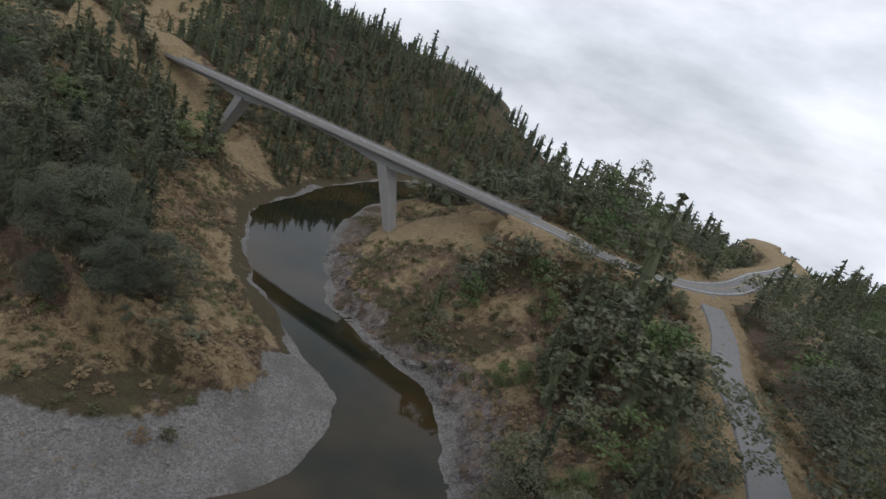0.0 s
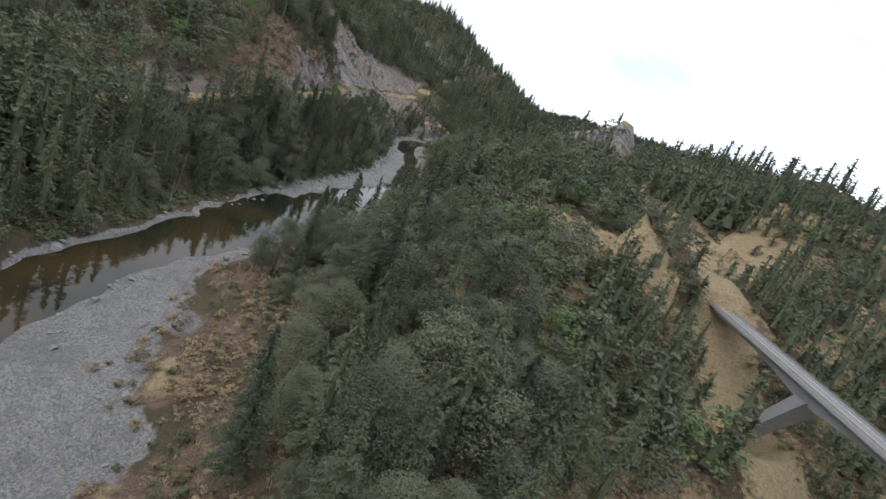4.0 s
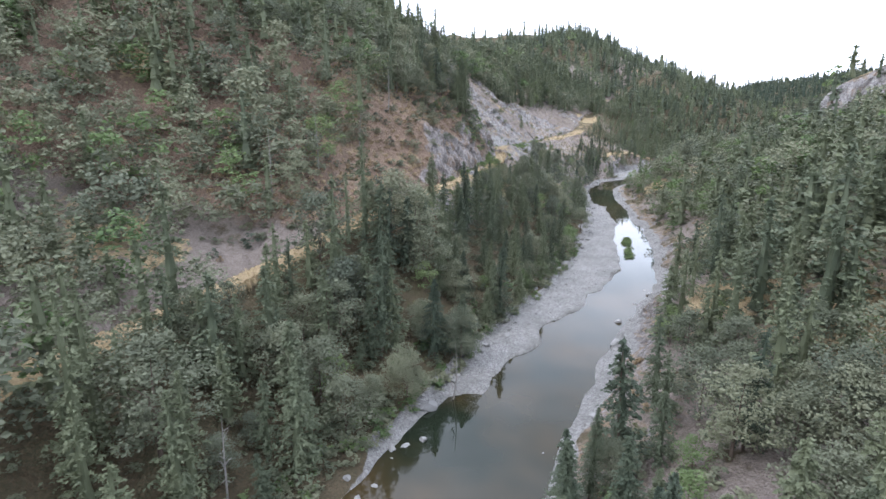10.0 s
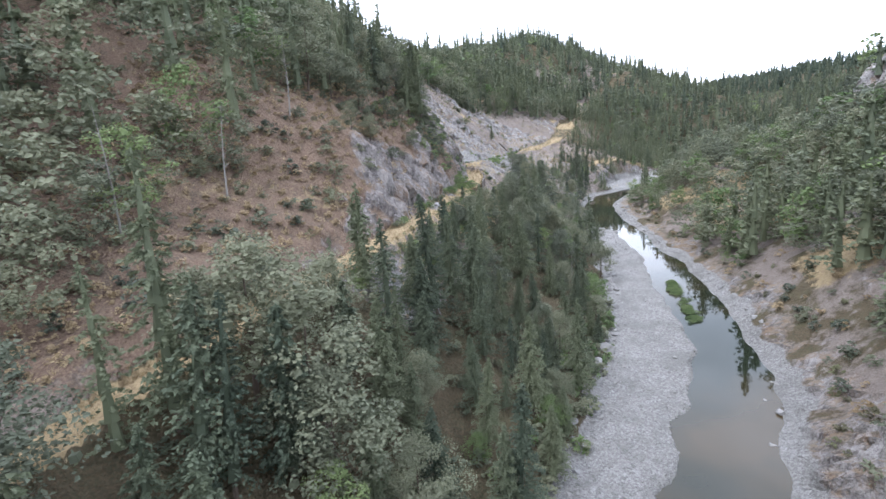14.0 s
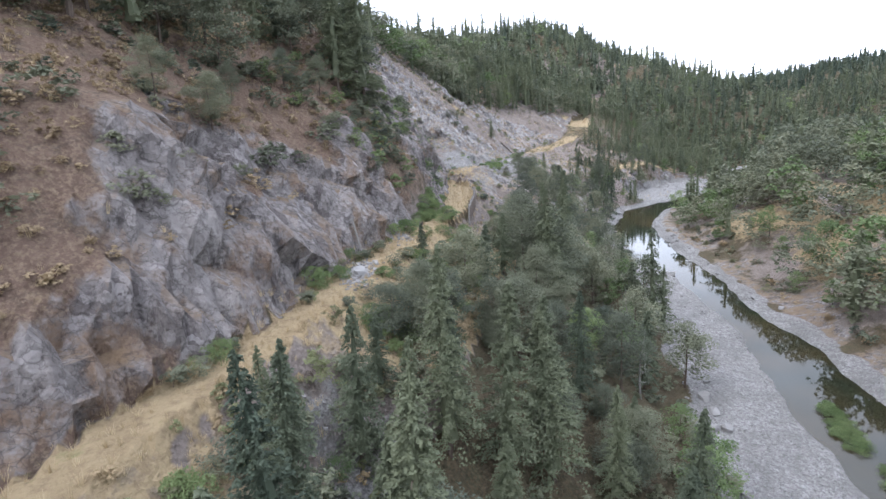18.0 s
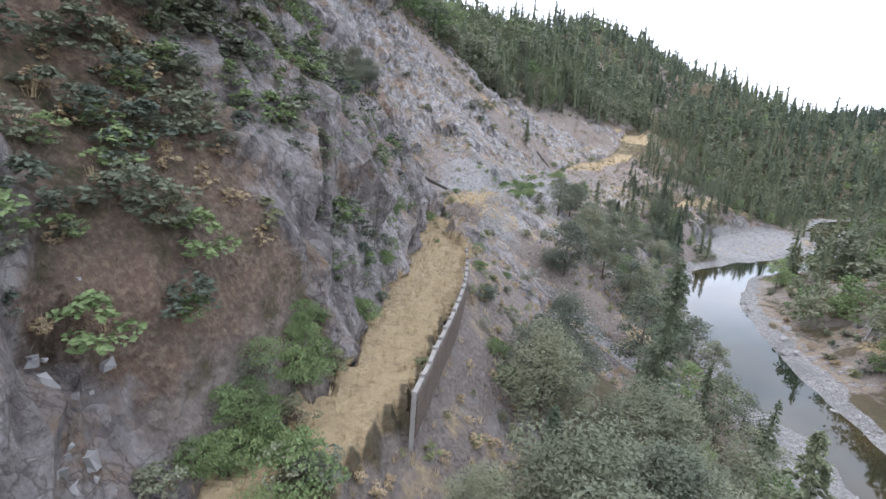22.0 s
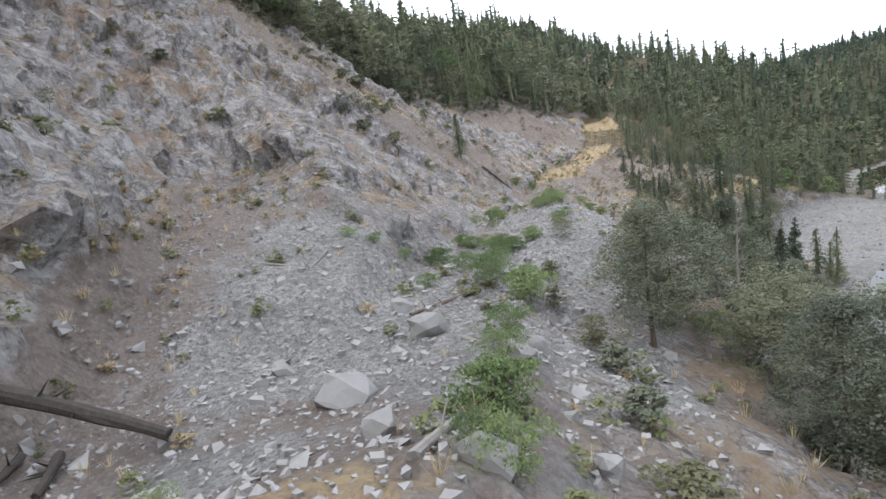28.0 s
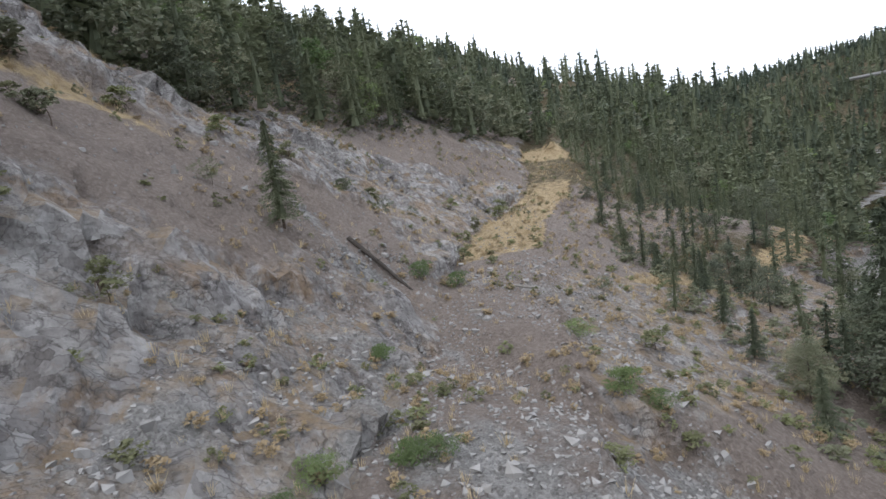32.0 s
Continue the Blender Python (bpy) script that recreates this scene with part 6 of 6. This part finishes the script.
# ---- logs, snags and poles ----
def log_mesh(r, length, r0_, r1_, sides=9, seg=9, broken=True):
    bm = bmesh.new()
    rings = []
    for i in range(seg + 1):
        t = i / seg
        rr_ = r0_ + (r1_ - r0_) * t
        rings.append([bm.verts.new((length * (t - 0.5) + (r.uniform(-.12, .12) if broken and i in (0, seg) else 0), rr_ * (1 + r.normal(0, .07)) * math.cos(a) + 0.02 * length * math.sin(t * 2.6), rr_ * (1 + r.normal(0, .07)) * math.sin(a)))
                      for a in (2 * math.pi * k / sides for k in range(sides))])
    for a, b in zip(rings, rings[1:]):
        for k in range(sides):
            bm.faces.new((a[k], a[(k + 1) % sides], b[(k + 1) % sides], b[k]))
    bm.faces.new(rings[0][::-1]), bm.faces.new(rings[-1])
    for _ in range(3):
        t, a = r.uniform(0.2, 0.9), r.uniform(0, 6.28)
        s0 = Vector((length * (t - 0.5), 0, 0))
        e0 = s0 + Vector((r.uniform(0.2, 0.7), math.cos(a) * r.uniform(.4, 1.2), abs(math.sin(a)) * r.uniform(.4, 1.2)))
        q = [bm.verts.new(s0 + Vector((0, 0.08 * r0_ / 0.2 * math.cos(k * 2.09), 0.08 * r0_ / 0.2 * math.sin(k * 2.09)))) for k in range(3)]
        w = bm.verts.new(e0)
        for k in range(3):
            bm.faces.new((q[k], q[(k + 1) % 3], w))
    bmesh.ops.recalc_face_normals(bm, faces=bm.faces[:])
    return bm


def fallen_log(x0, y0, x1, y1, r0_, r1_, mat, label, lift=0.5, heights=(0, 0)):
    a, b = np.array((x0, y0)) * K, np.array((x1, y1)) * K
    za, zb_ = float(lay(*a)[0]), float(lay(*b)[0])
    za, zb_ = max(za, heights[0] * K), max(zb_, heights[1] * K)
    p, q = Vector((*a, za + r0_ * lift)), Vector((*b, zb_ + r1_ * lift))
    ob = part("fallen_log", log_mesh(r2, (q - p).length, r0_, r1_), mat)
    ob.matrix_world = Matrix.Translation((p + q) / 2) @ (q - p).to_track_quat("X", "Z").to_matrix().to_4x4()
    return tagged(ob, label, "log", "logs on the slide")


fallen_log(-405.4, 87.6, -403.9, 93.9, 0.4, 0.24, CHAR, "dark broken log lying across the slide", 2.6)
fallen_log(-404.9, 90.0, -402.0, 90.8, 0.24, 0.14, CHAR, "dark root stump of a fallen tree", 1.4)
fallen_log(-405.0, 88.8, -402.2, 89.0, 0.2, 0.12, CHAR, "dark root stump of a fallen tree", 1.4)
fallen_log(-421.8, 94.6, -420.5, 98.0, 0.12, 0.07, GREY_WOOD, "pale bare pole lying on the rubble")
fallen_log(-423.6, 98.6, -419.6, 97.2, 0.12, 0.06, GREY_WOOD, "pale bare pole lying on the rubble")
fallen_log(-409.5, 104.9, -404.6, 108.6, 0.15, 0.09, GREY_WOOD, "long pale grey trunk lying below the rubble")
fallen_log(-396.2, 101.6, -401.0, 104.2, 0.16, 0.08, GREY_WOOD, "long pale grey trunk lying below the rubble")
fallen_log(-499.2, 127.6, -493.4, 131.6, 0.32, 0.16, CHAR, "dark charred log lying on the slope")
fallen_log(-489.4, 135.4, -486.2, 142.0, 0.17, 0.09, GREY_WOOD, "bleached grey log on the slope")
fallen_log(-492.5, 141.0, -490.5, 144.6, 0.17, 0.09, GREY_WOOD, "bleached grey log on the slope")
fallen_log(-417.5, 107.5, -414.5, 103.0, 0.2, 0.12, BARK, "dark broken log under the willow bushes")
fallen_log(-397.0, 95.5, -392.5, 94.5, 0.1, 0.06, GREY_WOOD, "pale bare pole lying on the rubble")
fallen_log(-389.0, 92.6, -386.4, 90.2, 0.1, 0.06, GREY_WOOD, "pale bare pole lying on the rubble")
fallen_log(-385.5, 88.5, -391.5, 90.0, 0.09, 0.05, GREY_WOOD, "pale bare pole lying on the rubble")
pole_m = log_mesh(r2, 4.2, 0.16, 0.13, broken=False)
lean_pole = part("old_post", pole_m, GREY_WOOD)
pz_ = float(lay(-304.3 * K, 72.6 * K)[0])
lean_pole.matrix_world = Matrix.Translation((-304.3 * K, 72.6 * K, pz_ + 1.7)) @ Vector((-0.16, -0.2, 1)).to_track_quat("X", "Y").to_matrix().to_4x4()
tagged(lean_pole, "weathered grey post leaning against the cliff foot", "post")


def snag_mesh(r, height):
    return trunk_mesh(r, height, 0.2, 16, height * 0.14)


snag_first = {}
for x, y, h in ((-247, 33, 17), (-262, 41, 15), (-285, 47, 16), (-232, 26, 18), (-214, 12, 17), (-422.7, 128.5, 11), (-405, 119.5, 8), (-196, 62, 12), (-302, 104, 10), (-318, 109, 9), (-256, 86, 11), (-170, 36, 13), (-62, 52, 9), (-300, 172, 13), (-332, 190, 12), (-128, 77, 17), (-156, 36.5, 8), (-131, 80, 12)):
    me = snag_mesh(r2, h)
    me.materials.clear()
    me.materials.append(GREY_WOOD)
    ob = tagged(new("dead_tree", me), "bare silver-grey dead tree standing on the slope", "dead tree", "dead trees")
    ob.matrix_world = pose(x * K, y * K, float(lay(x * K, y * K)[0]), r2.normal(0, 3), r2.normal(0, 3), r2.uniform(0, 360))


# ---- the timber wall that holds the outer edge of the old road ----
WALL = [(-326.5, 88.0), (-329.3, 88.6), (-333.2, 89.4), (-338.4, 90.5), (-344.8, 91.6), (-351, 92.2), (-355.8, 92.5)]
w_line, _ = curve_points(WALL, 8)
w_line = w_line * K
seg_l = np.concatenate([[0], np.cumsum(np.hypot(*np.diff(w_line, axis=0).T))])
retaining_wall = tagged(new("retaining_wall"), "weathered grey timber wall along the old road's edge", "retaining wall")
n_post = int(seg_l[-1] / 1.9)
w_top = []
for k in range(n_post + 1):
    a = seg_l[-1] * k / n_post
    w_top.append(Vector((np.interp(a, seg_l, w_line[:, 0]), np.interp(a, seg_l, w_line[:, 1]), 25.35 * K + r2.normal(0, 0.08))))


def beam(p, q, w, h, name, mat, parent):
    L = (q - p).length
    bm = box((-L / 2, -w / 2, -h / 2), (L / 2, w / 2, h / 2), min(w, h) * 0.12)
    ob = part(name, bm, mat, parent)
    ob.matrix_world = Matrix.Translation((p + q) / 2) @ (q - p).to_track_quat("X", "Z").to_matrix().to_4x4()
    return ob


for p in w_top:
    beam(p + Vector((0, 0, -3.4)), p + Vector((r2.normal(0, .03), r2.normal(0, .03), 0.25 + r2.uniform(0, .2))), 0.28, 0.28, "post", GREY_WOOD, retaining_wall)
for p, q in zip(w_top, w_top[1:]):
    beam(p + Vector((0, 0, 0.02)), q + Vector((0, 0, 0.02)), 0.3, 0.26, "cap_beam", GREY_WOOD, retaining_wall)
    for k in range(6):
        dz = Vector((0, 0.16, -0.38 - 0.42 * k))
        beam(p + dz, q + dz, 0.14, 0.3, "plank", BARK, retaining_wall)

# ---- the high concrete bridge far down the valley ----
far_bridge = tagged(new("valley_bridge"), "far high concrete bridge with a haunched girder", "bridge")
fd_ = Vector((0.85, 0.53, 0)).normalized()
far_bridge.matrix_world = Matrix.Translation((-787 * K, 666 * K, 56 * K)) @ Matrix(((fd_.x, -fd_.y, 0, 0), (fd_.y, fd_.x, 0, 0), (0, 0, 1, 0), (0, 0, 0, 1)))
part("deck_girder", prism([[(a, -5, -0.5), (a, -5, 0.4), (a, 5, 0.4), (a, 5, -0.5), (a, 3, -2.2 - 6.5 * math.exp(-((a - 75) / 32) ** 2)), (a, -3, -2.2 - 6.5 * math.exp(-((a - 75) / 32) ** 2))] for a in np.linspace(-60, 190, 41)]), CONCRETE, far_bridge)
part("pier", box((70, -2.6, -95), (80, 2.6, -6), 0.3), CONCRETE, far_bridge)
for y in (-4.8, 4.8):
    part("parapet", box((-60, y - 0.15, 0.4), (190, y + 0.15, 1.4)), CONCRETE, far_bridge)
